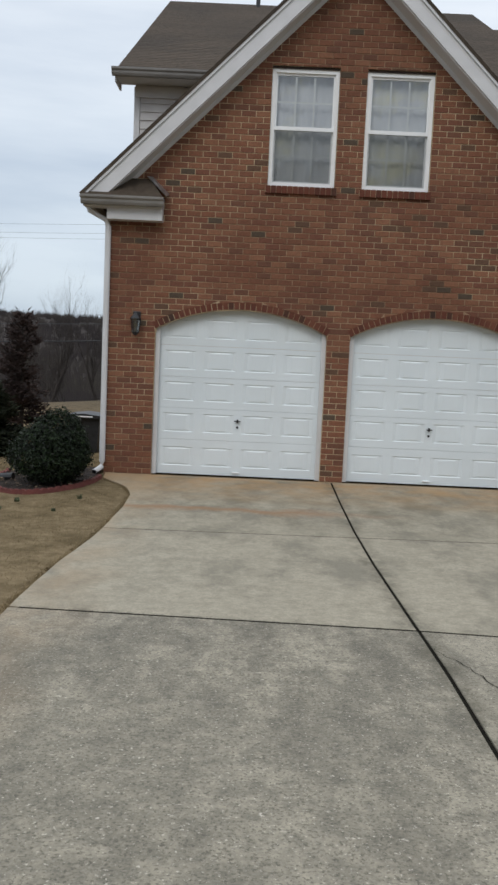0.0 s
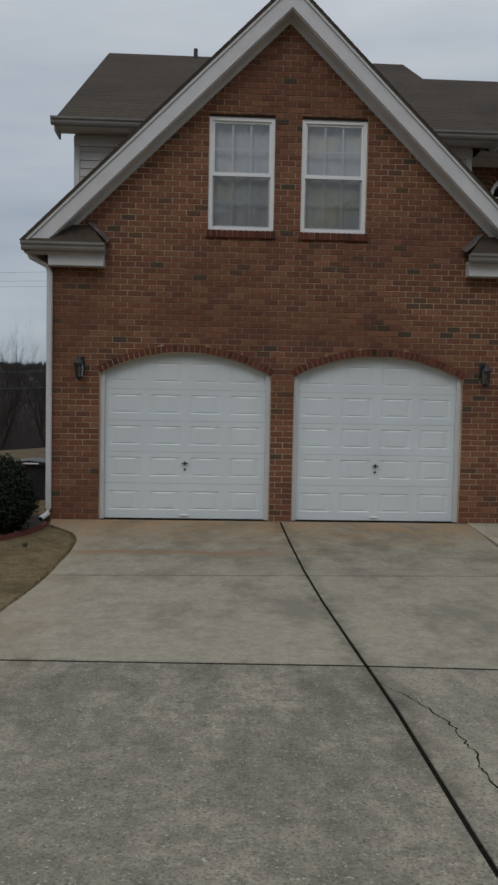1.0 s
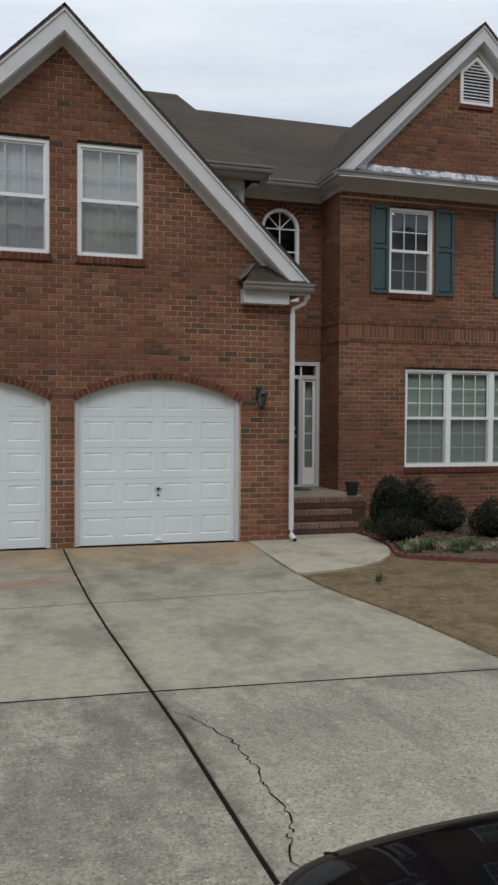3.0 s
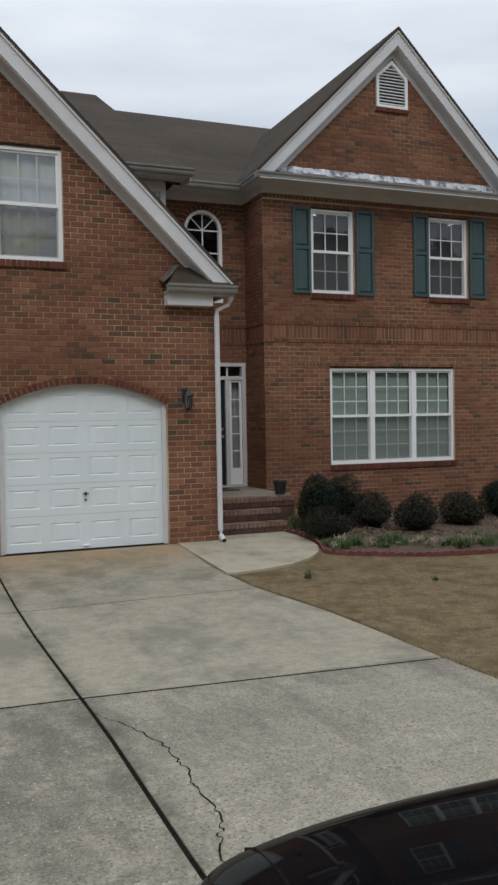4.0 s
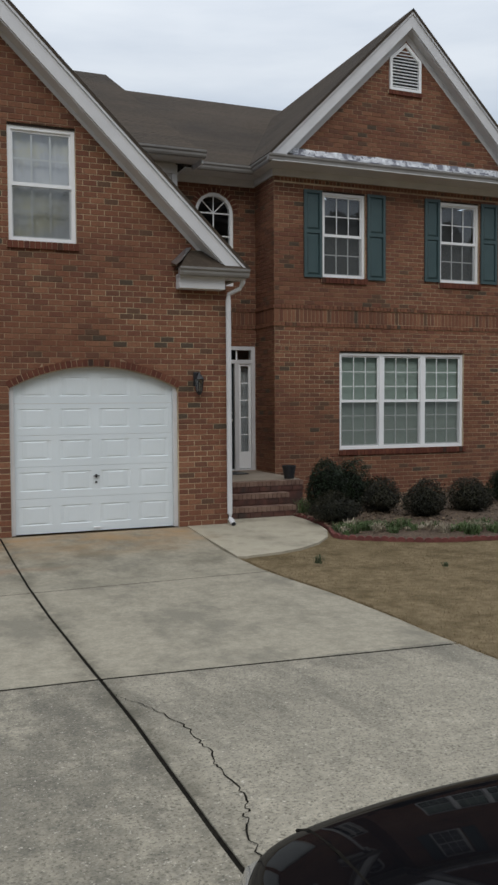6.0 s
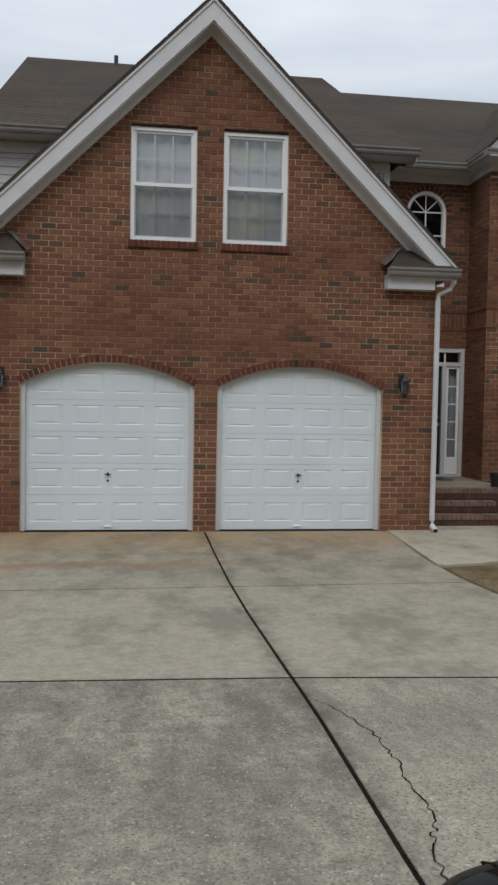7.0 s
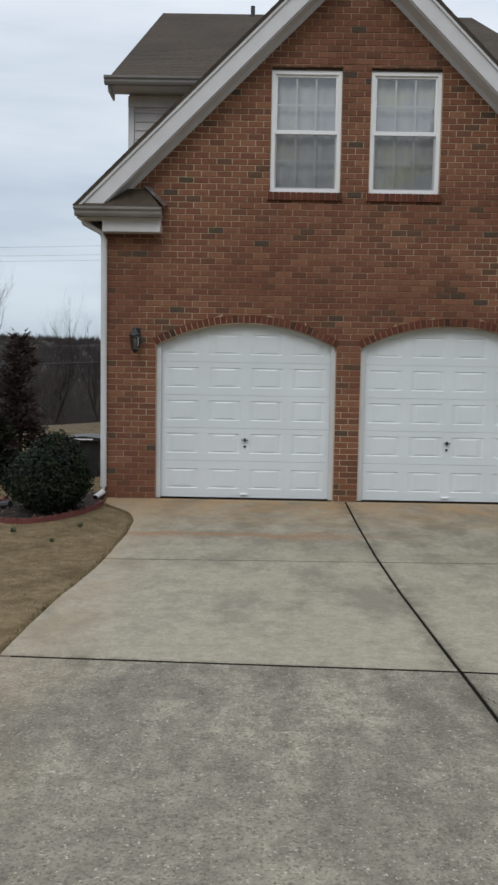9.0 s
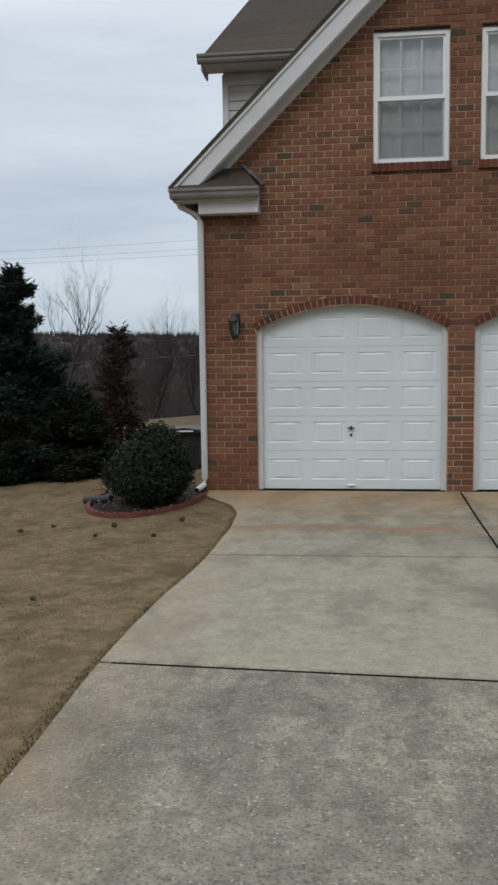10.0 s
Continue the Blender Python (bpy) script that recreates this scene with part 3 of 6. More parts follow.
def brick_wall(name, fn, turn, z0, z1, left, right, ops=(), bands=(), single=None, thick=0.22, label="", ring=0.092, core_from=None):
    """A masonry wall: a mortared core with its openings, and every brick a raised piece on it.
    fn(u, v, d) gives the world place at u along, v up and d out of the face."""
    global WHOLE
    ops = list(ops)
    bm = bmesh.new()
    core_left = core_from or left
    for a, b in rows_of(z0, z1, ops, 0.0, COURSE):
        for fa, fb in spans_of((a + b) / 2, core_left, right, ops, 0.0):
            q = [(fa(a + 1e-5), a), (fb(a + 1e-5), a), (fb(b - 1e-5), b), (fa(b - 1e-5), b)]
            if q[1][0] - q[0][0] > 1e-3 or q[2][0] - q[3][0] > 1e-3:
                prism(bm, q, fn, 0.0, -thick)
    bmesh.ops.remove_doubles(bm, verts=bm.verts[:], dist=0.0002)
    bmesh.ops.recalc_face_normals(bm, faces=bm.faces[:])
    wall = part(name, bm, M_MORTAR)
    tagged(wall, label, "brick wall", kind="structure")
    if WHOLE is None:
        h = COURSE - GAP
        vs, fs = brick_faces(lambda u, v, d: (u, -d, v), [(0, 0), (CELL - GAP, 0), (CELL - GAP, h), (0, h)], 0.008)
        WHOLE = bpy.data.meshes.new("brick")
        WHOLE.from_pydata(vs, [], fs)
        WHOLE.materials.append(M_BRICK)
    verts, faces, count = [], [], 0
    lo, hi = min(left(z0), left(z1)) - CELL, max(right(z0), right(z1)) + CELL
    arches = [o for o in ops if o.spring is not None]
    for a, b in rows_of(z0, z1, (), ring, COURSE, bands):
        band = next((w for w in bands if w[0] - 1e-3 <= a and b <= w[1] + 1e-3), None)
        cell, proud = (band[2], band[3]) if band else (CELL, 0.008)
        k = round(a / COURSE)
        if b - a < 0.02:
            continue
        full = [o for o in ops if (o.spring is not None and o.z0 < (a + b) / 2 < o.top(ring)) or (o.spring is None and o.z0 <= a + 0.012 and o.z1 >= b - 0.012)]
        partial = [o for o in ops if o.spring is None and o not in full and o.z0 < b and o.z1 > a]
        pieces = []
        for fa, fb in spans_of((a + b) / 2, left, right, [o for o in full], ring):
            cuts = [(fa, fb, a, b)]
            for o in partial:
                nxt = []
                for ca, cb, za, zb in cuts:
                    if cb(za) <= o.x0 or ca(za) >= o.x1:
                        nxt.append((ca, cb, za, zb))
                        continue
                    nxt.append((ca, const(o.x0), za, zb))
                    nxt.append((const(o.x1), cb, za, zb))
                    nxt.append((const(o.x0), const(o.x1), a, o.z0) if o.z0 > a else (const(o.x0), const(o.x1), o.z1, b))
                cuts = nxt
            pieces += [c for c in cuts if c[3] - c[2] > 0.016]
        for fa, fb, za, zb in pieces:
            va, vb = za, zb - GAP if zb == b else zb - 0.004
            zm = (va + vb) / 2
            if vb - va < 0.012 or fb(zm) - fa(zm) < 0.03:
                continue
            n0 = math.floor(lo / cell)
            shift = cell / 2 if (k % 2 and not band) else 0
            cells = []
            n = n0
            while n * cell < hi:
                u0 = n * cell + shift
                n += 1
                if max(min(u0 + cell - GAP, fb(z)) - max(u0, fa(z)) for z in (va, zm, vb)) > 0.0:
                    cells.append([u0, u0 + cell - GAP])
            if not cells:
                continue
            # slivers at the ends join the next brick
            if len(cells) > 1 and cells[0][1] - fa(zm) < 0.055:
                cells[1][0] = cells[0][0]
                cells.pop(0)
            if len(cells) > 1 and fb(zm) - cells[-1][0] < 0.055:
                cells[-2][1] = cells[-1][1]
                cells.pop()
            for u0, u1 in cells:
                ql = [max(u0, fa(va) + 0.003), max(u0, fa(vb) + 0.003)]
                qr = [min(u1, fb(va) - 0.003), min(u1, fb(vb) - 0.003)]
                if max(qr[0] - ql[0], qr[1] - ql[1]) < 0.02:
                    continue
                for e in (0, 1):
                    if qr[e] - ql[e] < 0.004:
                        if fb(zm) < u1:
                            qr[e] = ql[e] + 0.004
                        else:
                            ql[e] = qr[e] - 0.004
                whole = ql == [u0, u0] and qr == [u1, u1] and abs(u1 - u0 - CELL + GAP) < 1e-6 and abs(vb - va - COURSE + GAP) < 1e-3 and not band
                if whole and single and count < 300 and single(u0, va):
                    count += 1
                    ob = new("brick", WHOLE)
                    ob.parent = wall
                    jit = (random.random() - 0.5) * 0.003
                    ob.matrix_basis = Matrix.Translation(fn(u0, va, jit)) @ Matrix.Rotation(radians(turn), 4, "Z")
                    continue
                j = proud + (random.random() - 0.5) * 0.003
                vs, fs = brick_faces(fn, [(ql[0], va), (qr[0], va), (qr[1], vb), (ql[1], vb)], j)
                base = len(verts)
                verts += vs
                faces += [tuple(base + i for i in f) for f in fs]
    rest = raw("brickwork", verts, faces, M_BRICK, wall, kind="stuff")
    return wall


def front(y):
    return lambda u, v, d: (u, y - d, v)


def west(x):
    """A wall that faces west; u runs along y."""
    return lambda u, v, d: (x - d, u, v)


def const(v):
    return lambda z: v


def arch_ring(wall, o, y, ring=0.092):
    """Rowlock bricks stood round an arch."""
    a0 = math.asin((o.x1 - o.x0) / 2 / o.R)
    n = round(2 * a0 * o.R / 0.0765)
    w = 2 * a0 * o.R / n - 0.009
    vs, fs = brick_faces(lambda u, v, d: (u, -d, v), [(-w / 2, 0), (w / 2, 0), (w / 2 * 1.03, ring + 0.006), (-w / 2 * 1.03, ring + 0.006)], 0.010)
    me = bpy.data.meshes.new("arch_brick")
    me.from_pydata(vs, [], fs)
    me.materials.append(M_DARKBRICK)
    for i in range(n):
        t = -a0 + (i + 0.5) * 2 * a0 / n
        ob = new("brick", me)
        ob.parent = wall
        ob.matrix_basis = pose(o.cx + math.sin(t) * (o.R + 0.004), y, o.cz + math.cos(t) * (o.R + 0.004)) @ Matrix.Rotation(t, 4, "Y")


# garage front
GX0, GX1 = 0.05, 6.72
GC = 3.335
G_APEX, G_EAVE, G_HALF = 7.40, 3.81, 3.64
G_SLOPE = (G_APEX - G_EAVE) / G_HALF
D1, D2 = Opening(0.732, 3.166, -0.1, 2.395, 2.078), Opening(3.495, 5.945, -0.1, 2.395, 2.078)
W1, W2 = Opening(2.224, 3.158, 4.118, 5.735), Opening(3.534, 4.470, 4.118, 5.735)


def g_left(z):
    return max(GX0, GC - (7.22 - z) / G_SLOPE)


def g_right(z):
    return min(GX1, GC + (7.22 - z) / G_SLOPE)


# wing front
VX0, VX1, VY = 8.44, 14.0, 2.1
W3, W4 = Opening(9.415, 10.325, 4.170, 5.775), Opening(11.99, 12.92, 4.185, 5.795)
W5 = Opening(9.768, 12.568, 0.945, 2.812)
V_C, V_APEX, V_EAVE, V_HALF = 11.213, 9.193, 6.246, 2.947
VG0, VG1 = 8.19, 14.01
V_SLOPE = (V_APEX - V_EAVE) / V_HALF
VENT = Opening(10.835, 11.525, 7.775, 8.40)
# entrance
EY = 3.0
W6 = Opening(7.235, 7.985, 4.05, 5.785, 5.41)
ED = Opening(6.85, 8.415, 0.55, 2.93)


# ---- roofs ----
def roof_slope(name, e0, e1, r0, r1, label, exposure=0.145, thick=0.09):
    """A shingled plane from the eave e0-e1 up to the ridge r0-r1: lapped courses over a deck."""
    e0, e1, r0, r1 = map(Vector, (e0, e1, r0, r1))
    nrm = (e1 - e0).cross(r0 - e0).normalized()
    if nrm.z < 0:
        nrm = -nrm
    n = max(2, int(((r0 + r1) / 2 - (e0 + e1) / 2).length / exposure))
    verts, faces = [], []
    for i in range(n):
        a, b = i / n, (i + 1) / n
        p0, p1, q0, q1 = e0.lerp(r0, a), e1.lerp(r1, a), e0.lerp(r0, b), e1.lerp(r1, b)
        k = len(verts)
        verts += [p0, p1, p1 + nrm * 0.004, p0 + nrm * 0.004, q1 + nrm * 0.001, q0 + nrm * 0.001]
        faces += [(k, k + 1, k + 2, k + 3), (k + 3, k + 2, k + 4, k + 5)]
    k = len(verts)
    verts += [e0, e1, r1, r0] + [p - nrm * thick for p in (e0, e1, r1, r0)]
    faces += [(k + 4, k + 7, k + 6, k + 5)] + [(k + i, k + (i + 1) % 4, k + 4 + (i + 1) % 4, k + 4 + i) for i in range(4)]
    ob = raw(name, [tuple(v) for v in verts], faces, M_SHINGLE)
    return tagged(ob, label, "roof", kind="structure")


SH = "dark brown asphalt shingle roof slope"
y_f, y_b = -0.33, 4.6
roof_slope("roof_garage_west", (GC - G_HALF - 0.02, y_b, G_EAVE + 0.045), (GC - G_HALF - 0.02, y_f, G_EAVE + 0.045), (GC, y_b, G_APEX + 0.055), (GC, y_f, G_APEX + 0.055), SH, thick=0.040)
roof_slope("roof_garage_east", (GC + G_HALF + 0.02, y_f, G_EAVE + 0.045), (GC + G_HALF + 0.02, y_b, G_EAVE + 0.045), (GC, y_f, G_APEX + 0.055), (GC, y_b, G_APEX + 0.055), SH, thick=0.040)
# upper block behind the garage gable: ridge runs east-west
UX0, UX1, UY, UZ = -0.25, 7.02, 1.9, 6.17
RY, RZ = 9.4, 10.10
roof_slope("roof_upper_front", (UX0, UY, UZ), (UX1, UY, UZ), (UX0, RY, RZ), (UX1, RY, RZ), SH)
roof_slope("roof_upper_back", (UX0, 2 * RY - UY, UZ), (UX1, 2 * RY - UY, UZ), (UX0, RY, RZ), (UX1, RY, RZ), SH)
roof_slope("roof_centre_front", (6.9, EY - 0.42, 6.165), (14.4, EY - 0.42, 6.165), (6.9, 10.4, 10.14), (14.4, 10.4, 10.14), SH)
roof_slope("roof_centre_back", (6.9, 16.9, 6.17), (14.4, 16.9, 6.17), (6.9, 10.4, 10.14), (14.4, 10.4, 10.14), SH)
roof_slope("roof_wing_west", (V_C - V_HALF - 0.02, 9.0, V_EAVE + 0.045), (V_C - V_HALF - 0.02, 1.845, V_EAVE + 0.045), (V_C, 9.0, V_APEX + 0.055), (V_C, 1.845, V_APEX + 0.055), SH, thick=0.040)
roof_slope("roof_wing_east", (V_C + V_HALF + 0.02, 1.845, V_EAVE + 0.045), (V_C + V_HALF + 0.02, 9.0, V_EAVE + 0.045), (V_C, 1.845, V_APEX + 0.055), (V_C, 9.0, V_APEX + 0.055), SH, thick=0.040)


# ---- rake boards, soffits, friezes ----
def rake(name, c, apex, eave, half, y_front, y_wall, drop=0.31, frieze=0.20, label=""):
    """White boards along a gable: bargeboard, the soffit behind it and a frieze board on the brick."""
    root = thing(name, (c, y_wall, eave))
    sl = (apex - eave) / half
    for s in (-1, 1):
        bm = bmesh.new()
        a, b = (c + s * half, eave), (c, apex)
        prism(bm, [(a[0], a[1]), (b[0], b[1]), (b[0], b[1] - drop), (a[0] - s * drop / sl * 0.98, eave + 0.004)], front(y_front), 0.0, -0.03)
        part("bargeboard", bm, M_TRIM, root)
        bm = bmesh.new()
        prism(bm, [(a[0] + s * 0.015, a[1] + 0.012), (b[0], b[1] + 0.03), (b[0], b[1] - 0.045), (a[0] - s * 0.05, a[1] + 0.012)], front(y_front - 0.022), 0.0, -0.02)
        part("rake_trim", bm, M_TRIM, root)
        bm = bmesh.new()
        prism(bm, [(c + s * (half - drop / sl), eave + 0.01), (c, apex - drop), (c, apex - drop - 0.02), (c + s * (half - drop / sl - 0.02), eave + 0.01)], front(y_front - 0.034), -0.064, -(y_wall - y_front) - 0.06)
        part("soffit", bm, M_TRIM, root)
        bm = bmesh.new()
        lo = eave + 0.02
        prism(bm, [(c + s * (half - (drop - 0.02) / sl), lo), (c, apex - drop + 0.02), (c, apex - drop - frieze), (c + s * (half - (drop + frieze) / sl), lo)], front(y_wall - 0.012), 0.0, -0.01)
        part("frieze_board", bm, M_TRIM, root)
    return tagged(root, label, "gable trim", kind="structure")


rake("trim_garage_gable", GC, G_APEX, G_EAVE, G_HALF, -0.30, 0.0, 0.30, 0.10, "white painted rake boards along the garage gable")
rake("trim_wing_gable", V_C, V_APEX, V_EAVE, V_HALF, 1.88, VY, 0.29, 0.17, "white painted rake boards along the wing gable")

GUTTER = [(0, 0), (0.075, 0.0), (0.095, 0.03), (0.10, 0.06), (0.125, 0.085), (0.13, 0.115), (0.115, 0.115), (0.0, 0.10)]


def gutter_x(name, x0, x1, y, z, label, parent=None):
    """An eaves gutter along x, its face towards the street."""
    bm = bmesh.new()
    prism(bm, GUTTER, lambda u, v, d: (x0 + d, y - u, z + v), 0.0, x1 - x0)
    ob = part(name, bm, M_GUTTER, parent)
    if parent is None:
        tagged(ob, label, "gutter")
    return ob


def gutter_y(name, y0, y1, x, z, side, label):
    bm = bmesh.new()
    prism(bm, GUTTER, lambda u, v, d: (x + side * u, y0 + d, z + v), 0.0, y1 - y0)
    return tagged(part(name, bm, M_GUTTER), label, "gutter")


GL = "grey painted metal eaves gutter"
gutter_x("gutter", UX0 - 0.05, 3.0, UY - 0.01, UZ - 0.11, GL + " under the upper roof")
gutter_x("gutter", 3.6, UX1 + 0.03, UY - 0.01, UZ - 0.11, GL + " under the upper roof")
gutter_x("gutter", 7.03, VG0 + 0.02, EY - 0.43, 6.06, GL + " above the entrance")
gutter_x("gutter", VG0 - 0.06, VG1 + 0.17, 1.70, 6.08, GL + " across the wing front")
gutter_y("gutter", 1.70, EY - 0.45, VG0 + 0.07, 6.08, -1, GL + " along the wing's short return")
gutter_y("gutter", -0.30, 1.85, GC - G_HALF + 0.105, G_EAVE - 0.085, -1, GL + " at the garage roof's foot")
gutter_y("gutter", -0.30, 2.9, GC + G_HALF - 0.105, G_EAVE - 0.085, 1, GL + " at the garage roof's foot")


def cornice_return(x_out, x_in, s):
    """The boxed return at a gable's foot: frieze box, crown gutter, little shingled hood and its flashing."""
    root = thing("cornice_return", ((x_out + x_in) / 2, -0.1, 3.55))
    lo, hi = min(x_out + s * 0.34, x_in), max(x_out + s * 0.34, x_in)
    part("box", boxes((lo, hi, -0.20, -0.012, 3.545, 3.76), bevel=0.008), M_TRIM, root)
    a, b = min(x_out, x_in), max(x_out, x_in)
    if s > 0:
        b += 0.03
    else:
        a -= 0.03
    gutter_x("crown", a, b, -0.24, 3.725, "", root)
    part("soffit", boxes((min(x_out + s * 0.02, x_in), max(x_out + s * 0.02, x_in), -0.25, -0.014, 3.706, 3.723)), M_TRIM, root)
    bm = bmesh.new()
    v = [(x_out + s * 0.02, -0.36, 3.835), (x_in + s * 0.02, -0.36, 3.835), (x_in - s * 0.20, -0.012, 4.135), (x_out + s * 0.3, -0.012, 4.135), (x_in + s * 0.02, -0.012, 3.835), (x_out + s * 0.02, -0.012, 3.835)]
    v = [bm.verts.new(p) for p in v]
    for f in ((0, 1, 2, 3), (1, 4, 2), (0, 3, 5), (0, 5, 4, 1), (3, 2, 4, 5)):
        bm.faces.new([v[i] for i in f])
    part("hood", bm, M_SHINGLE, root, "dark shingled hood")
    bm = bmesh.new()
    p = [(x_in - s * 0.24, -0.02, 4.16), (x_in - s * 0.16, -0.02, 4.15), (x_in + s * 0.075, -0.03, 3.93), (x_in + s * 0.05, -0.20, 3.875), (x_in - s * 0.02, -0.26, 3.935)]
    v = [bm.verts.new(q) for q in p]
    w = [bm.verts.new((q[0], q[1] - 0.012, q[2] + 0.012)) for q in p]
    bm.faces.new(v[::-1])
    bm.faces.new(w)
    for i in range(5):
        bm.faces.new((v[i], v[(i + 1) % 5], w[(i + 1) % 5], w[i]))
    part("flashing", bm, M_BRIGHTMETAL, root, "bright bent metal flashing")
    return tagged(root, "white boxed cornice return with small shingled hood", "cornice", group="cornice returns")


cornice_return(GC - G_HALF, 0.795, 1)
cornice_return(GC + G_HALF, 5.925, -1)


def downspout(pts, label, w=0.042):
    """A rectangular pipe with elbows, strapped to a wall corner."""
    base = pts[-1]
    root = thing("downspout", base)
    bm = bmesh.new()
    tube(bm, pts, w, 8, squash=0.8)
    part("pipe", bm, M_TRIM, root)
    # the pipe end is solid; a black disc paints the dark of its hollow
    bm = bmesh.new()
    tube(bm, [pts[-1], Vector(pts[-1]) + (Vector(pts[-1]) - Vector(pts[-2])).normalized() * 0.004], w * 0.85, 8, squash=0.8)
    part("mouth_shade", bm, M_BLACK, root, "black disc standing in for the dark hollow of the outlet")
    return tagged(root, label, "downspout")


downspout([(-0.26, -0.10, 3.76), (-0.22, -0.10, 3.66), (0.0, -0.06, 3.55), (0.035, -0.05, 3.46), (0.035, -0.05, 0.16), (0.03, -0.08, 0.08), (-0.04, -0.24, 0.03)], "white downspout with bent foot at the garage's west corner")
downspout([(6.93, -0.16, 3.78), (6.93, -0.16, 3.66), (6.90, -0.12, 3.58), (6.745, -0.06, 3.50), (6.735, -0.06, 3.40), (6.735, -0.06, 0.16), (6.735, -0.09, 0.08), (6.72, -0.26, 0.03)], "white downspout with bent foot at the garage's east corner")
downspout([(14.06, 1.88, 6.09), (14.06, 1.90, 6.02), (14.07, 2.02, 5.93), (14.05, 2.20, 5.86), (14.05, 2.26, 5.76), (14.05, 2.26, 0.3), (14.08, 2.2, 0.15)], "white downspout round the wing's far corner")

# frieze boards under the eaves
tagged(part("trim_wing_frieze", boxes((VX0 - 0.02, VX1 + 0.02, VY - 0.045, VY - 0.010, 5.955, 6.085), (VX0 - 0.02, VX1 + 0.06, 1.58, VY - 0.01, 6.075, 6.092), bevel=0.004), M_TRIM), "white frieze board and soffit under the wing eave", "trim", kind="structure")
tagged(part("trim_entrance_frieze", boxes((6.72, VX0 - 0.03, EY - 0.045, EY - 0.010, 5.925, 6.075), (6.9, VX0 - 0.03, EY - 0.44, EY - 0.01, 6.062, 6.078), bevel=0.003), M_TRIM), "white frieze board and soffit above the entrance", "trim", kind="structure")
tagged(part("trim_wing_side_frieze", boxes((VX0 - 0.045, VX0 - 0.010, VY - 0.045, EY - 0.05, 5.945, 6.085), (VX0 - 0.24, VX0 - 0.01, 1.6, EY - 0.05, 6.075, 6.092)), M_TRIM), "white frieze board on the wing's side", "trim", kind="structure")

# pent roof strip with its flashing between wing gutter and gable brick
roof_slope("roof_wing_pent", (VG0 + 0.08, 1.66, 6.20), (VG1 + 0.05, 1.66, 6.20), (VG0 + 0.36, 2.09, 6.36), (VG1 - 0.3, 2.09, 6.36), "narrow shingled pent roof below the wing gable", thick=0.05)
bm = bmesh.new()
nseg = 60
xa, xb = VG0 + 0.55, VG1 - 0.50
rows3 = []
for i in range(nseg + 1):
    x = xa + (xb - xa) * i / nseg
    w = 0.012 * math.sin(i * 1.7) + 0.01 * math.sin(i * 0.6)
    rows3.append([bm.verts.new((x, 2.085, 6.475 + w * 0.4)), bm.verts.new((x, 2.07, 6.375 + w * 0.3)), bm.verts.new((x, 1.92 + w, 6.322 + w * 0.3)), bm.verts.new((x, 1.92 + w, 6.305 + w * 0.3))])
for a, b in zip(rows3, rows3[1:]):
    for i in range(3):
        bm.faces.new((a[i], b[i], b[i + 1], a[i + 1]))
tagged(part("roof_flashing", bm, M_FLASHING), "patchy silver metal flashing strip along the pent roof", "flashing", kind="structure")

# siding walls of the upper block
root = thing("wall_upper_siding", (3.3, 2.3, 4.0))
part("core", boxes((0.01, 6.66, 2.32, 2.5, 3.6, 6.08)), M_SIDING, root)
for i in range(17):
    z = 3.75 + i * 0.135
    for xa, xb in ((0.10, 1.9), (4.8, 6.57)):
        bm = bmesh.new()
        prism(bm, [(0.0, z), (0.022, z), (0.004, z + 0.15), (0.0, z + 0.15)], lambda u, v, d: (xa + d, 2.318 - u, v), 0.0, xb - xa)
        part("siding_board", bm, M_SIDING, root)
part("corner_board", boxes((0.0, 0.095, 2.285, 2.318, 3.7, 6.0), bevel=0.004), M_TRIM, root)
part("corner_board", boxes((6.575, 6.675, 2.285, 2.318, 3.7, 6.0), bevel=0.004), M_TRIM, root)
part("frieze_board", boxes((0.0, 6.675, 2.27, 2.316, 5.86, 6.02)), M_TRIM, root)
part("soffit", boxes((UX0 + 0.02, UX1 - 0.02, UY + 0.02, 2.33, 6.062, 6.078)), M_TRIM, root)
for xa, xb in ((UX0 - 0.01, UX0 + 0.02), (UX1 - 0.02, UX1 + 0.01)):
    part("eave_end", boxes((xa, xb, UY + 0.0, UY + 0.5, 5.98, 6.15), bevel=0.004), M_TRIM, root)
tagged(root, "pale lap siding wall above the garage roof", "siding wall", kind="structure")

# walls that close the house
tagged(part("wall_garage_west", boxes((GX0, GX0 + 0.2, 0.225, 2.5, -0.6, 3.75), (0.012, 0.21, 2.5, 14.0, -0.6, 6.0)), M_MORTAR), "plain brick side wall of the garage", "wall", kind="structure")
tagged(part("wall_garage_east", boxes((GX1 - 0.2, GX1, 0.225, EY, -0.3, 3.8)), M_MORTAR), "plain brick side wall of the garage", "wall", kind="structure")
tagged(part("wall_back", boxes((GX0, VX1, 14.0, 14.2, -1.0, 8.2)), M_MORTAR), "plain rear wall of the house", "wall", kind="structure")
tagged(part("wall_wing_east", boxes((VX1 - 0.2, VX1, VY + 0.225, 14.0, -0.6, 6.1)), M_MORTAR), "plain brick side wall of the wing", "wall", kind="structure")
tagged(part("wall_upper_east", boxes((6.48, 6.66, 2.5, 10.0, 3.8, 6.05)), M_SIDING), "plain siding side wall of the upper block", "wall", kind="structure")
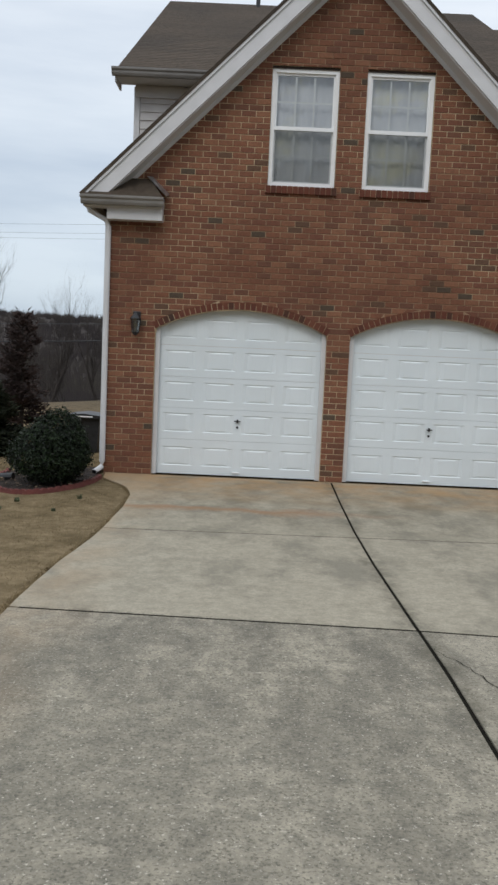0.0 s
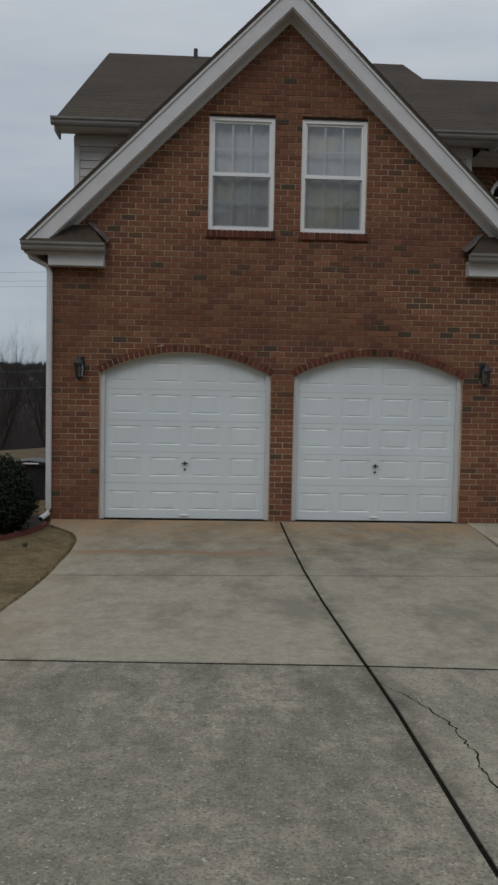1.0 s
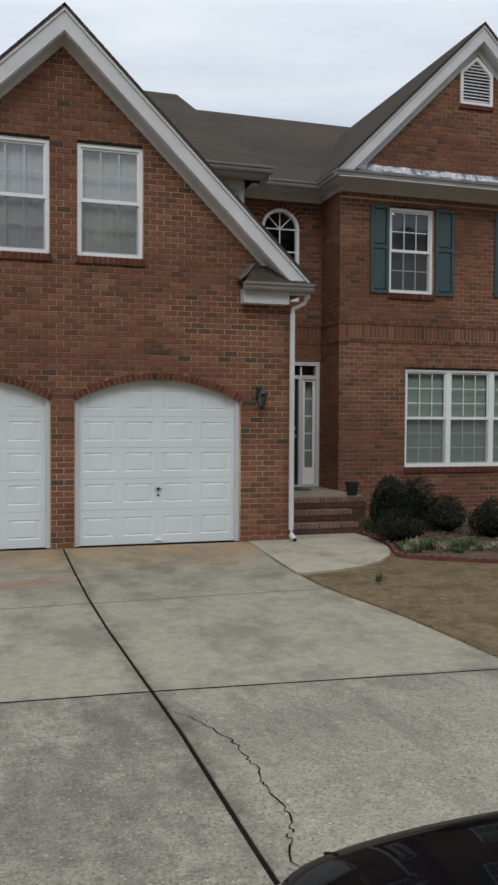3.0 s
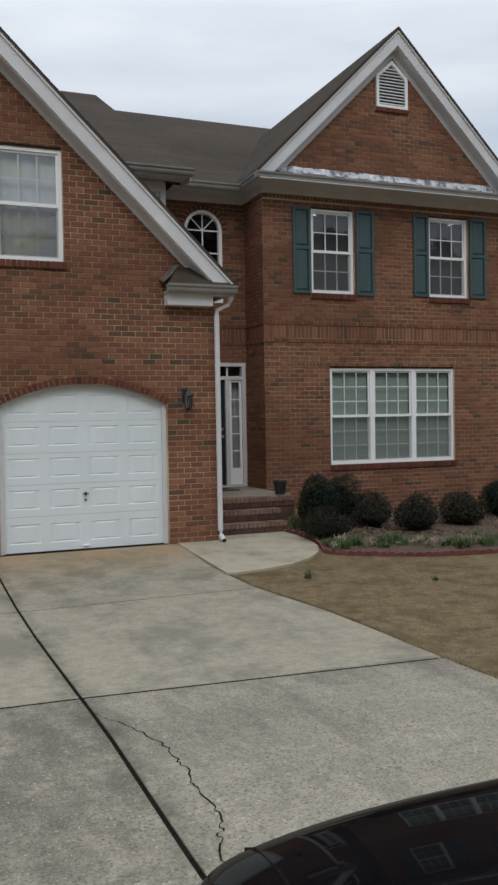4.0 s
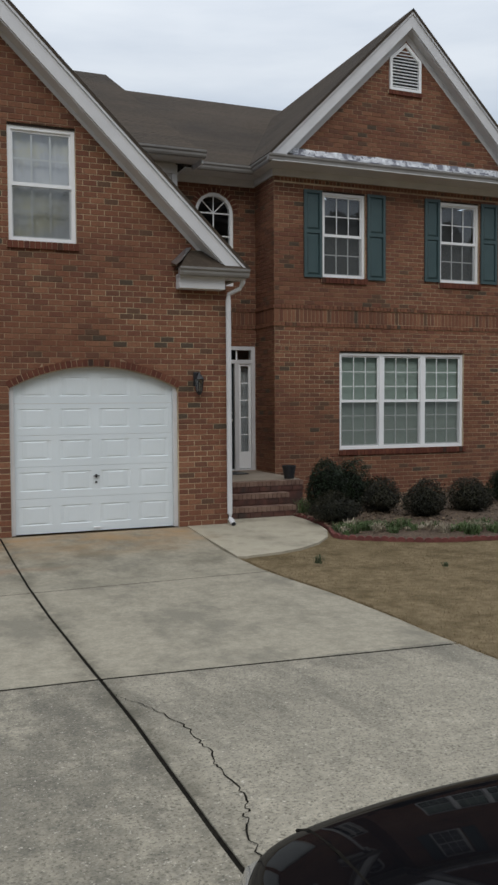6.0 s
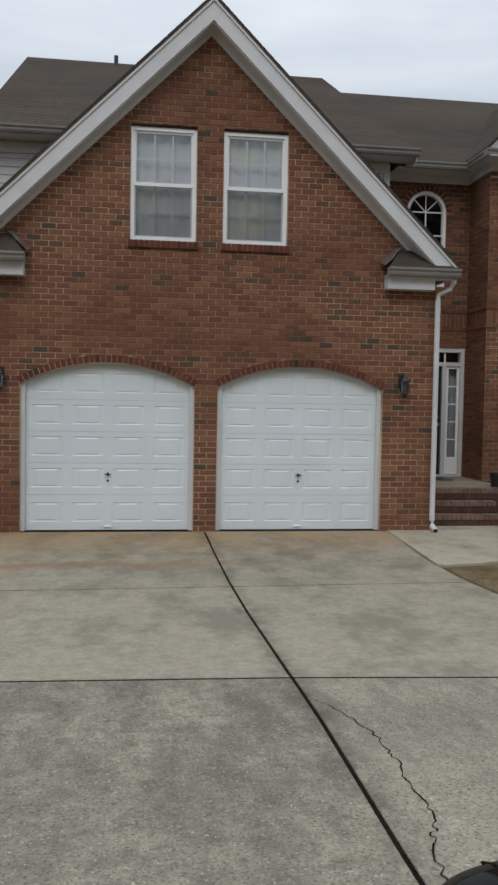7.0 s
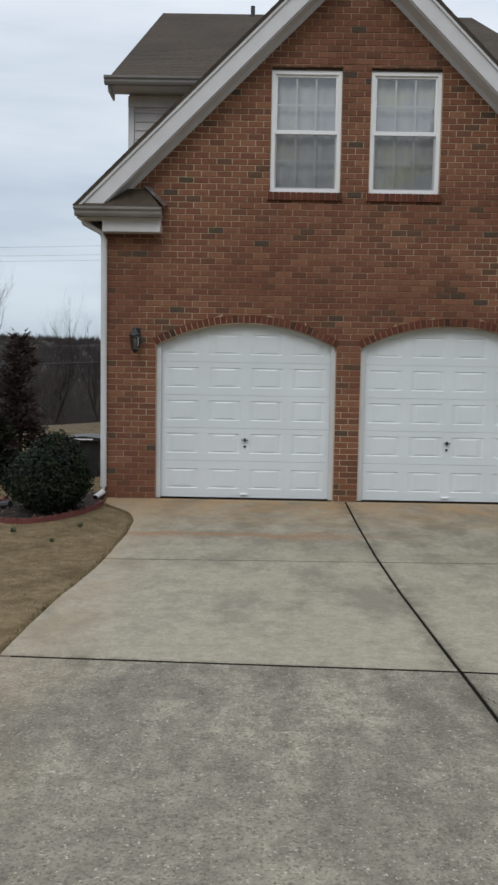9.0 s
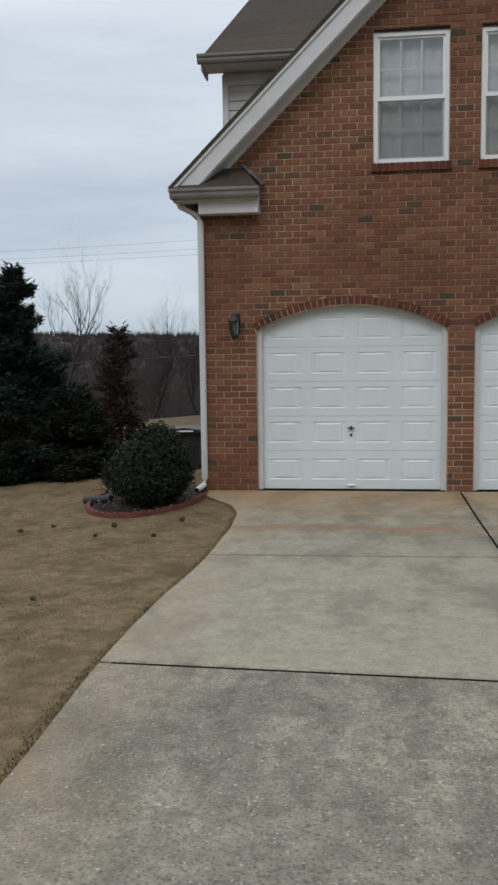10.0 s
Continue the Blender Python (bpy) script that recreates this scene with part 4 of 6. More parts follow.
# unseen floors and backing walls, added and coloured dark so the panes look dim
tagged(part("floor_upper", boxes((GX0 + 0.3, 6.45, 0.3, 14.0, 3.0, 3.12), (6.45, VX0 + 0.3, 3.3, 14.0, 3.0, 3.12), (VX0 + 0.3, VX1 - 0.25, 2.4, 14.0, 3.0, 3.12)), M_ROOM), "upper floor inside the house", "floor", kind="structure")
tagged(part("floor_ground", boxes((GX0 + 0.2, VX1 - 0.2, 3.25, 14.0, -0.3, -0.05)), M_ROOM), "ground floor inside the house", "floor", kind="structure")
tagged(part("wall_room_back", boxes((VX0 + 0.2, VX1 - 0.2, 4.6, 4.7, -0.3, 6.0), (GX0 + 0.25, 6.4, 2.6, 2.68, 3.1, 6.0), (6.45, 8.62, 4.6, 4.7, 3.12, 6.0)), M_ROOM), "added dark backing walls that stand in for unlit rooms behind the windows", "wall", kind="structure")

bm = bmesh.new()
tube(bm, [(1.87, 9.1, 9.7), (1.87, 9.1, 10.16)], 0.05, 10)
tagged(part("vent_pipe", bm, M_BLACK), "short black plumbing vent pipe on the ridge", "vent pipe")


# ---- windows ----
def grille(bm, x0, x1, z0, z1, y, cols, rows, w=0.018):
    for i in range(1, cols):
        x = x0 + (x1 - x0) * i / cols
        box(bm, x - w / 2, x + w / 2, y - 0.006, y + 0.006, z0, z1)
    for j in range(1, rows):
        z = z0 + (z1 - z0) * j / rows
        box(bm, x0, x1, y - 0.004, y + 0.004, z - w / 2, z + w / 2)


def ring(bm, x0, x1, z0, z1, y0, y1, w, wb=None):
    wb = wb or w
    box(bm, x0, x0 + w, y0, y1, z0, z1)
    box(bm, x1 - w, x1, y0, y1, z0, z1)
    box(bm, x0 + w, x1 - w, y0, y1, z1 - w, z1)
    box(bm, x0 + w, x1 - w, y0, y1, z0, z0 + wb)


def sheet_xz(x0, x1, z0, z1, y):
    """One thin pane that faces the street."""
    bm = bmesh.new()
    bm.faces.new([bm.verts.new(p) for p in ((x0, y, z0), (x1, y, z0), (x1, y, z1), (x0, y, z1))])
    return bm


def sash_pair(root, x0, x1, z0, z1, y, cols=3, rows=2, screen=True, inner=False, glass=None, bar=0.016):
    zm = (z0 + z1) / 2
    for tag, a, b, dy in (("upper_sash", zm - 0.02, z1, 0.0), ("lower_sash", z0, zm + 0.025, 0.02)):
        bm = bmesh.new()
        ring(bm, x0, x1, a, b, y + dy, y + dy + 0.03, 0.028)
        if tag == "upper_sash":
            box(bm, x0, x1, y - 0.012, y + 0.02, zm - 0.022, zm + 0.028)
        s = part(tag, bm, M_VINYL, root)
        g = part("pane", sheet_xz(x0 + 0.026, x1 - 0.026, a + 0.026, b - 0.026, y + dy + 0.014), glass or M_GLASS, s)
        g.visible_shadow = False
        bm = bmesh.new()
        grille(bm, x0 + 0.028, x1 - 0.028, a + 0.028, b - 0.028, y + dy + (0.024 if inner else 0.005), cols, rows, bar)
        part("muntin", bm, M_VINYL, s)
    if screen:
        bm = bmesh.new()
        v = [bm.verts.new(p) for p in ((x0 + 0.01, y - 0.002, z0 + 0.01), (x1 - 0.01, y - 0.002, z0 + 0.01), (x1 - 0.01, y - 0.002, zm - 0.024), (x0 + 0.01, y - 0.002, zm - 0.024))]
        bm.faces.new(v)
        sc = part("insect_screen", bm, M_SCREEN, root, "grey insect screen")
        sc.visible_shadow = False


def brick_sill(o, y, h=0.095):
    root = thing("sill", ((o.x0 + o.x1) / 2, y, o.z0 - h))
    part("bed", boxes((o.x0 - 0.03, o.x1 + 0.03, y - 0.030, y + 0.05, o.z0 - h, o.z0 - 0.004)), M_MORTAR, root)
    n = round((o.x1 - o.x0 + 0.06) / 0.0765)
    w = (o.x1 - o.x0 + 0.06) / n
    for i in range(n):
        x = o.x0 - 0.03 + i * w
        b = part("brick", boxes((x + 0.004, x + w - 0.004, y - 0.045, y + 0.03, o.z0 - h - 0.004, o.z0 + 0.002)), M_DARKBRICK, root)
    return tagged(root, "rowlock brick window sill of dark red brick", "window sill", kind="structure")


def window(name, o, y, lights=1, screen=True, label="", inner=False, glass=None, rows=2, bar=0.016):
    root = thing(name, ((o.x0 + o.x1) / 2, y + 0.05, o.z0))
    bm = bmesh.new()
    f = 0.052
    ring(bm, o.x0 + 0.004, o.x1 - 0.004, o.z0 + 0.004, o.z1 - 0.028, y + 0.040, y + 0.14, f)
    part("window_frame", bm, M_VINYL, root)
    # strip added under the head; its dark colour stands in for recess shade
    part("head_shade_strip", boxes((o.x0 + 0.004, o.x1 - 0.004, y + 0.018, y + 0.150, o.z1 - 0.026, o.z1 - 0.002)), M_HEADSHADE, root, "dark strip standing in for the shadow line under the window head")
    step = (o.x1 - o.x0) / lights
    for i in range(1, lights):
        x = o.x0 + i * step
        part("mullion", boxes((x - 0.05, x + 0.05, y + 0.039, y + 0.14, o.z0 + f + 0.004, o.z1 - f - 0.030), bevel=0.004), M_VINYL, root)
    for i in range(lights):
        a = o.x0 + i * step + (f if i == 0 else 0.05) + 0.002
        b = o.x0 + (i + 1) * step - (f if i == lights - 1 else 0.05) - 0.002
        sash_pair(root, a, b, o.z0 + f + 0.006, o.z1 - f - 0.030, y + 0.066, rows=rows, screen=screen, inner=inner, glass=glass, bar=bar)
    return tagged(root, label, "window", kind="structure")


def curtain(x0, x1, z0, z1, y, material, folds, depth, label):
    """Hanging cloth in soft folds just inside a window."""
    bm = bmesh.new()
    n = folds * 8
    cols = []
    for i in range(n + 1):
        x = x0 + (x1 - x0) * i / n
        d = depth * (math.sin(i * math.pi / 4) + 0.5 * math.sin(i * 0.37 + x0))
        cols.append([bm.verts.new((x, y + d * (0.6 + 0.4 * (z1 - z) / (z1 - z0)), z)) for z in np.linspace(z0, z1, 5)])
    for a, b in zip(cols, cols[1:]):
        for j in range(4):
            bm.faces.new((a[j], b[j], b[j + 1], a[j + 1]))
    ob = part("curtain", bm, material, smooth=True)
    return tagged(ob, label, "curtain")


def blind(x0, x1, z0, z1, y, material, label):
    root = thing("window_blind", ((x0 + x1) / 2, y, z1))
    part("head_rail", boxes((x0, x1, y - 0.02, y + 0.02, z1 - 0.04, z1)), material, root)
    bm = bmesh.new()
    n = int((z1 - 0.05 - z0) / 0.045)
    for i in range(n):
        z = z0 + i * 0.045
        v = [bm.verts.new(p) for p in ((x0, y - 0.003, z), (x1, y - 0.003, z), (x1, y + 0.002, z + 0.049), (x0, y + 0.002, z + 0.049))]
        bm.faces.new(v)
    part("slats", bm, material, root, kind="stuff")
    return tagged(root, label, "blind")


window("window_1", W1, 0.0, inner=True, bar=0.024, label="white vinyl double-hung window above a garage door")
window("window_2", W2, 0.0, inner=True, bar=0.024, label="white vinyl double-hung window above a garage door")
window("window_3", W3, VY, glass=M_GLASSDIM, label="white double-hung window with six-light grilles between shutters")
window("window_4", W4, VY, glass=M_GLASSDIM, label="white double-hung window with six-light grilles between shutters")
window("window_5", W5, VY, 3, rows=3, bar=0.012, label="triple white double-hung window with gridded panes")
for o in (W1, W2):
    curtain(o.x0 + 0.03, o.x1 - 0.03, o.z0, o.z1, 0.175, M_CURTAIN, 5, 0.010, "pale sheer curtain behind a garage window")
    brick_sill(o, 0.0)
for o in (W3, W4):
    blind(o.x0 + 0.05, o.x1 - 0.05, o.z0 + 0.04, o.z1 - 0.04, VY + 0.18, M_BLINDDARK, "lowered grey slatted blind in the wing window")
    brick_sill(o, VY)
for i in range(3):
    s = (W5.x1 - W5.x0) / 3
    blind(W5.x0 + i * s + 0.05, W5.x0 + (i + 1) * s - 0.05, W5.z0 + 0.04, W5.z1 - 0.04, VY + 0.165, M_BLIND, "lowered pale slatted blind in the triple window")
brick_sill(W5, VY)

# round-headed window over the entrance
root = thing("window_6", ((W6.x0 + W6.x1) / 2, EY, W6.z0))
cx, hw, sp = (W6.x0 + W6.x1) / 2, (W6.x1 - W6.x0) / 2, W6.spring


def arch_pts(r, n=20):
    return [(cx + r * math.cos(math.pi * i / n), sp + r * math.sin(math.pi * i / n)) for i in range(n + 1)]


bm = bmesh.new()
outer = [(cx + hw, W6.z0)] + arch_pts(hw) + [(cx - hw, W6.z0)]
inner = [(cx + hw - 0.06, W6.z0 + 0.06)] + arch_pts(hw - 0.06) + [(cx - hw + 0.06, W6.z0 + 0.06)]
for i in range(len(outer)):
    j = (i + 1) % len(outer)
    prism(bm, [outer[i], outer[j], inner[j], inner[i]], front(EY + 0.012), 0.0, -0.10)
part("window_frame", bm, M_VINYL, root)
bm = bmesh.new()
bm.faces.new([bm.verts.new((u, EY + 0.06, v)) for u, v in reversed(inner)])
g = part("pane", bm, M_GLASS, root)
g.visible_shadow = False
bm = bmesh.new()
for ang in (45, 90, 135):
    a = radians(ang)
    tube(bm, [(cx, EY + 0.055, sp), (cx + (hw - 0.05) * math.cos(a), EY + 0.055, sp + (hw - 0.05) * math.sin(a))], 0.011, 4)
for z in (sp, sp - 0.42, sp - 0.84):
    box(bm, cx - hw + 0.05, cx + hw - 0.05, EY + 0.048, EY + 0.062, z - 0.012, z + 0.012)
box(bm, cx - 0.011, cx + 0.011, EY + 0.049, EY + 0.061, W6.z0 + 0.05, sp)
part("muntin", bm, M_VINYL, root)
tagged(root, "white round-headed window with sunburst grille", "window", kind="structure")


# ---- garage doors ----
def garage_door(name, o, label):
    root = thing(name, (o.cx, 0.12, 0.0))
    x0, x1 = o.x0 + 0.02, o.x1 - 0.02
    y = 0.125
    rows = [0.005, 0.513, 0.965, 1.415, 1.866, 2.40]
    for k in range(5):
        z0, z1 = rows[k], rows[k + 1] - 0.003
        bm = bmesh.new()
        box(bm, x0, x1, y + 0.012, y + 0.045, z0, z1)
        low = 0.122 if k == 0 else 0.103
        zs = [z0, z0 + low, z0 + low + 0.272, z1]
        w = (x1 - x0 - 0.10) / 4
        cols = []
        for c in range(4):
            a = x0 + 0.05 + c * w + 0.055
            cols.append((a, a + w - 0.11))

        def sheet(xa, xb, za, zb):
            v = [bm.verts.new((x, y, z)) for x, z in ((xa, za), (xb, za), (xb, zb), (xa, zb))]
            bm.faces.new(v)
        sheet(x0, x1, z0, zs[1])
        sheet(x0, x1, zs[2], z1)
        edge = x0
        for a, b in cols:
            sheet(edge, a, zs[1], zs[2])
            edge = b
            # a pressed groove, then the raised field
            loops = []
            for ex, e, dpt in ((0.0, 0.0, 0.0), (0.050, 0.012, 0.010), (0.120, 0.034, 0.001)):
                loops.append([bm.verts.new((p, y + dpt, q)) for p, q in ((a + ex, zs[1] + e), (b - ex, zs[1] + e), (b - ex, zs[2] - e), (a + ex, zs[2] - e))])
            for vo, vi in zip(loops, loops[1:]):
                for i in range(4):
                    bm.faces.new((vo[i], vo[(i + 1) % 4], vi[(i + 1) % 4], vi[i]))
            bm.faces.new(loops[-1])
        sheet(edge, x1, zs[1], zs[2])
        for za, zb in ((z0, z0), (z1, z1)):
            v = [bm.verts.new(p) for p in ((x0, y, za), (x1, y, za), (x1, y + 0.012, zb), (x0, y + 0.012, zb))]
            bm.faces.new(v)
        part("door_section", bm, M_DOORPAINT, root)
    part("bottom_seal", boxes((x0, x1, y + 0.006, y + 0.04, 0.0, 0.005)), M_BLACK, root, "black rubber seal")
    # lock handle and bolt
    h = part("handle", boxes((o.cx - 0.012, o.cx + 0.012, y - 0.035, y, 0.782, 0.832), (o.cx - 0.046, o.cx + 0.046, y - 0.045, y - 0.03, 0.800, 0.815), bevel=0.004), M_BLACK, root, "dark T-shaped turn handle")
    bm = bmesh.new()
    tube(bm, [(o.cx, y + 0.002, 0.715), (o.cx, y - 0.012, 0.715)], 0.017, 10)
    part("lock", bm, M_BLACK, root, "small dark key lock")
    part("lift_handle", boxes((o.cx - 0.05, o.cx + 0.05, y - 0.03, y, 0.045, 0.06), bevel=0.004), M_VINYL, root)
    # stops: two jambs and the arched head
    part("jamb", boxes((o.x0 + 0.002, o.x0 + 0.066, 0.055, 0.118, 0.0, o.spring + 0.03), bevel=0.003), M_TRIM, root)
    part("jamb", boxes((o.x1 - 0.066, o.x1 - 0.002, 0.055, 0.118, 0.0, o.spring + 0.03), bevel=0.003), M_TRIM, root)
    for xa in (o.x0 - 0.07, o.x1 - 0.012):
        part("packing", boxes((xa, xa + 0.082, 0.042, 0.112, o.spring - 0.05, o.spring + 0.085)), M_MORTAR, root)
    bm = bmesh.new()
    a0 = math.asin((o.x1 - o.x0) / 2 / o.R)
    n = 28
    ra, rb = o.R - 0.002, o.R - 0.016
    for i in range(n):
        t0, t1 = -a0 + 2 * a0 * i / n, -a0 + 2 * a0 * (i + 1) / n
        prism(bm, [(o.cx + ra * math.sin(t0), o.cz + ra * math.cos(t0)), (o.cx + ra * math.sin(t1), o.cz + ra * math.cos(t1)),
                   (o.cx + rb * math.sin(t1), o.cz + rb * math.cos(t1)), (o.cx + rb * math.sin(t0), o.cz + rb * math.cos(t0))], front(0.085), 0.0, -0.030)
    part("arched_head", bm, M_TRIM, root)
    return tagged(root, label, "garage door", kind="structure")


garage_door("door_1", D1, "closed white panelled garage door under a brick arch")
garage_door("door_2", D2, "closed white panelled garage door under a brick arch")


# ---- entrance door ----
root = thing("door_3", (7.6, EY, 0.55))
bm = bmesh.new()
ring(bm, ED.x0, ED.x1, ED.z0, ED.z1, EY + 0.0, EY + 0.14, 0.075, 0.03)
box(bm, ED.x0 + 0.075, ED.x1 - 0.075, EY + 0.0, EY + 0.14, 2.60, 2.67)
for x in (7.14, 8.04):
    box(bm, x - 0.04, x + 0.04, EY + 0.005, EY + 0.14, ED.z0 + 0.03, 2.60)
part("door_frame", bm, M_TRIM, root)
leaf = part("door_leaf", boxes((7.182, 7.998, EY + 0.06, EY + 0.10, 0.585, 2.598), bevel=0.003), M_DOOR, root, "near-black painted door leaf")
for z0, z1 in ((0.75, 1.15), (1.3, 1.95), (2.05, 2.45)):
    for x0, x1 in ((7.28, 7.54), (7.64, 7.90)):
        bm = bmesh.new()
        ring(bm, x0, x1, z0, z1, EY + 0.052, EY + 0.060, 0.03)
        part("panel_mould", bm, M_DOOR, leaf)
bm = bmesh.new()
tube(bm, [(7.93, EY + 0.06, 1.52), (7.93, EY + 0.0, 1.52)], [0.02, 0.032], 12)
part("door_knob", bm, M_BRASS, leaf, "bright metal knob")
bm = bmesh.new()
tube(bm, [(7.93, EY + 0.06, 1.66), (7.93, EY + 0.035, 1.66)], 0.028, 12)
part("deadbolt", bm, M_BRASS, leaf)
for xa, xb in ((6.93, 7.095), (8.085, 8.335)):
    bm = bmesh.new()
    ring(bm, xa, xb, ED.z0 + 0.04, 2.598, EY + 0.03, EY + 0.08, 0.045, 0.32)
    sl = part("sidelight", bm, M_VINYL, root)
    g = part("pane", sheet_xz(xa + 0.04, xb - 0.04, ED.z0 + 0.35, 2.56, EY + 0.053), M_GLASS, sl)
    g.visible_shadow = False
    bm = bmesh.new()
    grille(bm, xa + 0.045, xb - 0.045, ED.z0 + 0.36, 2.555, EY + 0.044, 1, 5, 0.02)
    part("muntin", bm, M_VINYL, sl)
g = part("transom_pane", sheet_xz(ED.x0 + 0.08, ED.x1 - 0.08, 2.67, 2.86, EY + 0.063), M_GLASS, root)
g.visible_shadow = False
bm = bmesh.new()
grille(bm, ED.x0 + 0.08, ED.x1 - 0.08, 2.67, 2.86, EY + 0.05, 5, 1, 0.03)
part("transom_bars", bm, M_VINYL, root)
tagged(root, "near-black front door with white sidelights and transom", "front door", kind="structure")
curtain(8.08, 8.34, 0.6, 2.58, EY + 0.17, M_SHEER, 4, 0.012, "white sheer curtain behind the door's sidelight")


# ---- shutters, vent, lanterns ----
def shutter(x0, x1, z0, z1, y):
    root = thing("shutter", ((x0 + x1) / 2, y, z0))
    bm = bmesh.new()
    ring(bm, x0, x1, z0, z1, y - 0.042, y - 0.010, 0.055)
    zm = z0 + (z1 - z0) * 0.53
    box(bm, x0 + 0.055, x1 - 0.055, y - 0.042, y - 0.010, zm - 0.035, zm + 0.035)
    part("shutter_frame", bm, M_SHUTTER, root)
    for a, b in ((z0 + 0.055, zm - 0.035), (zm + 0.035, z1 - 0.055)):
        bm = bmesh.new()
        xa, xb = x0 + 0.055, x1 - 0.055
        o4 = [(xa, a), (xb, a), (xb, b), (xa, b)]
        i4 = [(xa + 0.035, a + 0.035), (xb - 0.035, a + 0.035), (xb - 0.035, b - 0.035), (xa + 0.035, b - 0.035)]
        vo = [bm.verts.new((p, y - 0.014, q)) for p, q in o4]
        vi = [bm.verts.new((p, y - 0.034, q)) for p, q in i4]
        for i in range(4):
            bm.faces.new((vo[i], vo[(i + 1) % 4], vi[(i + 1) % 4], vi[i]))
        bm.faces.new(vi)
        part("raised_panel", bm, M_SHUTTER, root)
    return tagged(root, "dark blue-green raised-panel shutter beside a window", "shutter", group="shutters on the wing")


for x0, x1, z0, z1 in ((9.025, 9.395, 4.16, 5.755), (10.350, 10.745, 4.16, 5.77), (11.625, 11.975, 4.19, 5.79), (12.945, 13.345, 4.20, 5.79)):
    shutter(x0, x1, z0, z1, VY)

root = thing("gable_vent", (11.18, VY, 7.775))
pts = [(10.835, 7.775), (11.525, 7.775), (11.525, 8.37), (11.18, 8.68), (10.835, 8.37)]
ins = [(10.89, 7.825), (11.47, 7.825), (11.47, 8.345), (11.18, 8.605), (10.89, 8.345)]
bm = bmesh.new()
for i in range(5):
    j = (i + 1) % 5
    prism(bm, [pts[i], pts[j], ins[j], ins[i]], front(VY - 0.05), 0.0, -0.06)
part("vent_frame", bm, M_VINYL, root)
bm = bmesh.new()
prism(bm, ins, front(VY - 0.004), 0.0, -0.02)
part("backing", bm, M_BLACK, root)
for i in range(12):
    z = 7.835 + i * 0.060
    hwid = 0.29 if z < 8.30 else max(0.02, 0.29 * (8.60 - z) / 0.27)
    bm = bmesh.new()
    prism(bm, [(0.0, 0.0), (0.038, -0.028), (0.040, -0.020), (0.002, 0.010)], lambda u, v, d: (11.18 - hwid + d, VY - 0.008 - u, z + 0.03 + v), 0.0, 2 * hwid)
    part("slat", bm, M_VINYL, root)
tagged(root, "white louvred gable vent with pointed top", "gable vent")
brick_sill(Opening(10.835, 11.525, 7.775, 8.3), VY, 0.075)


def lantern(x, y, z):
    """A black coach lamp on a bracket, z at the middle of its glass."""
    root = thing("wall_lantern", (x, y, z), local=True)
    bm = bmesh.new()
    box(bm, -0.055, 0.055, -0.025, -0.004, -0.02, 0.19, bevel=0.008)
    part("back_plate", bm, M_BLACK, root)
    bm = bmesh.new()
    tube(bm, [(0, -0.02, 0.12), (0, -0.06, 0.17), (0, -0.11, 0.18), (0, -0.125, 0.14)], 0.012, 6)
    part("arm", bm, M_BLACK, root)
    bm = bmesh.new()
    lathe(bm, [(0.012, 0.175), (0.03, 0.15), (0.07, 0.10), (0.078, 0.085), (0.07, 0.08)], 8, (0, -0.125, 0))
    part("cap", bm, M_BLACK, root)
    bm = bmesh.new()
    lathe(bm, [(0.045, -0.10), (0.066, 0.08)], 6, (0, -0.125, 0))
    g = part("lantern_glass", bm, M_LANTERN, root, "clear bevelled glass")
    bm = bmesh.new()
    for k in range(6):
        a = 2 * math.pi * k / 6
        tube(bm, [(0.047 * math.cos(a), -0.125 + 0.047 * math.sin(a), -0.10), (0.068 * math.cos(a), -0.125 + 0.068 * math.sin(a), 0.085)], 0.006, 4)
    part("cage", bm, M_BLACK, root)
    bm = bmesh.new()
    lathe(bm, [(0.015, -0.15), (0.03, -0.135), (0.05, -0.11), (0.05, -0.098)], 8, (0, -0.125, 0))
    part("base", bm, M_BLACK, root)
    bm = bmesh.new()
    lathe(bm, [(0.012, -0.098), (0.014, -0.03), (0.02, 0.0), (0.012, 0.04)], 8, (0, -0.125, 0))
    part("bulb", bm, M_VINYL, root, "unlit white bulb")
    return tagged(root, "unlit black coach lantern on the brick wall", "wall lantern", group="lanterns by the garage doors")


lantern(0.468, -0.01, 2.12)
lantern(6.235, -0.01, 2.13)


# ---- drive, walk and steps ----
def joint_y(x):
    """The contraction joint across the drive; the two halves were cast at slightly different angles."""
    return -6.645 - (0.055 if x < 3.335 else 0.102) * (x - 3.335)


def joint_2(x):
    return -3.295 + 0.025 * (x - 3.335)


def mid_x(y):
    return float(np.interp(y, [-60, -9.2, -6.7, 0], [3.2, 3.29, 3.335, 3.337]))


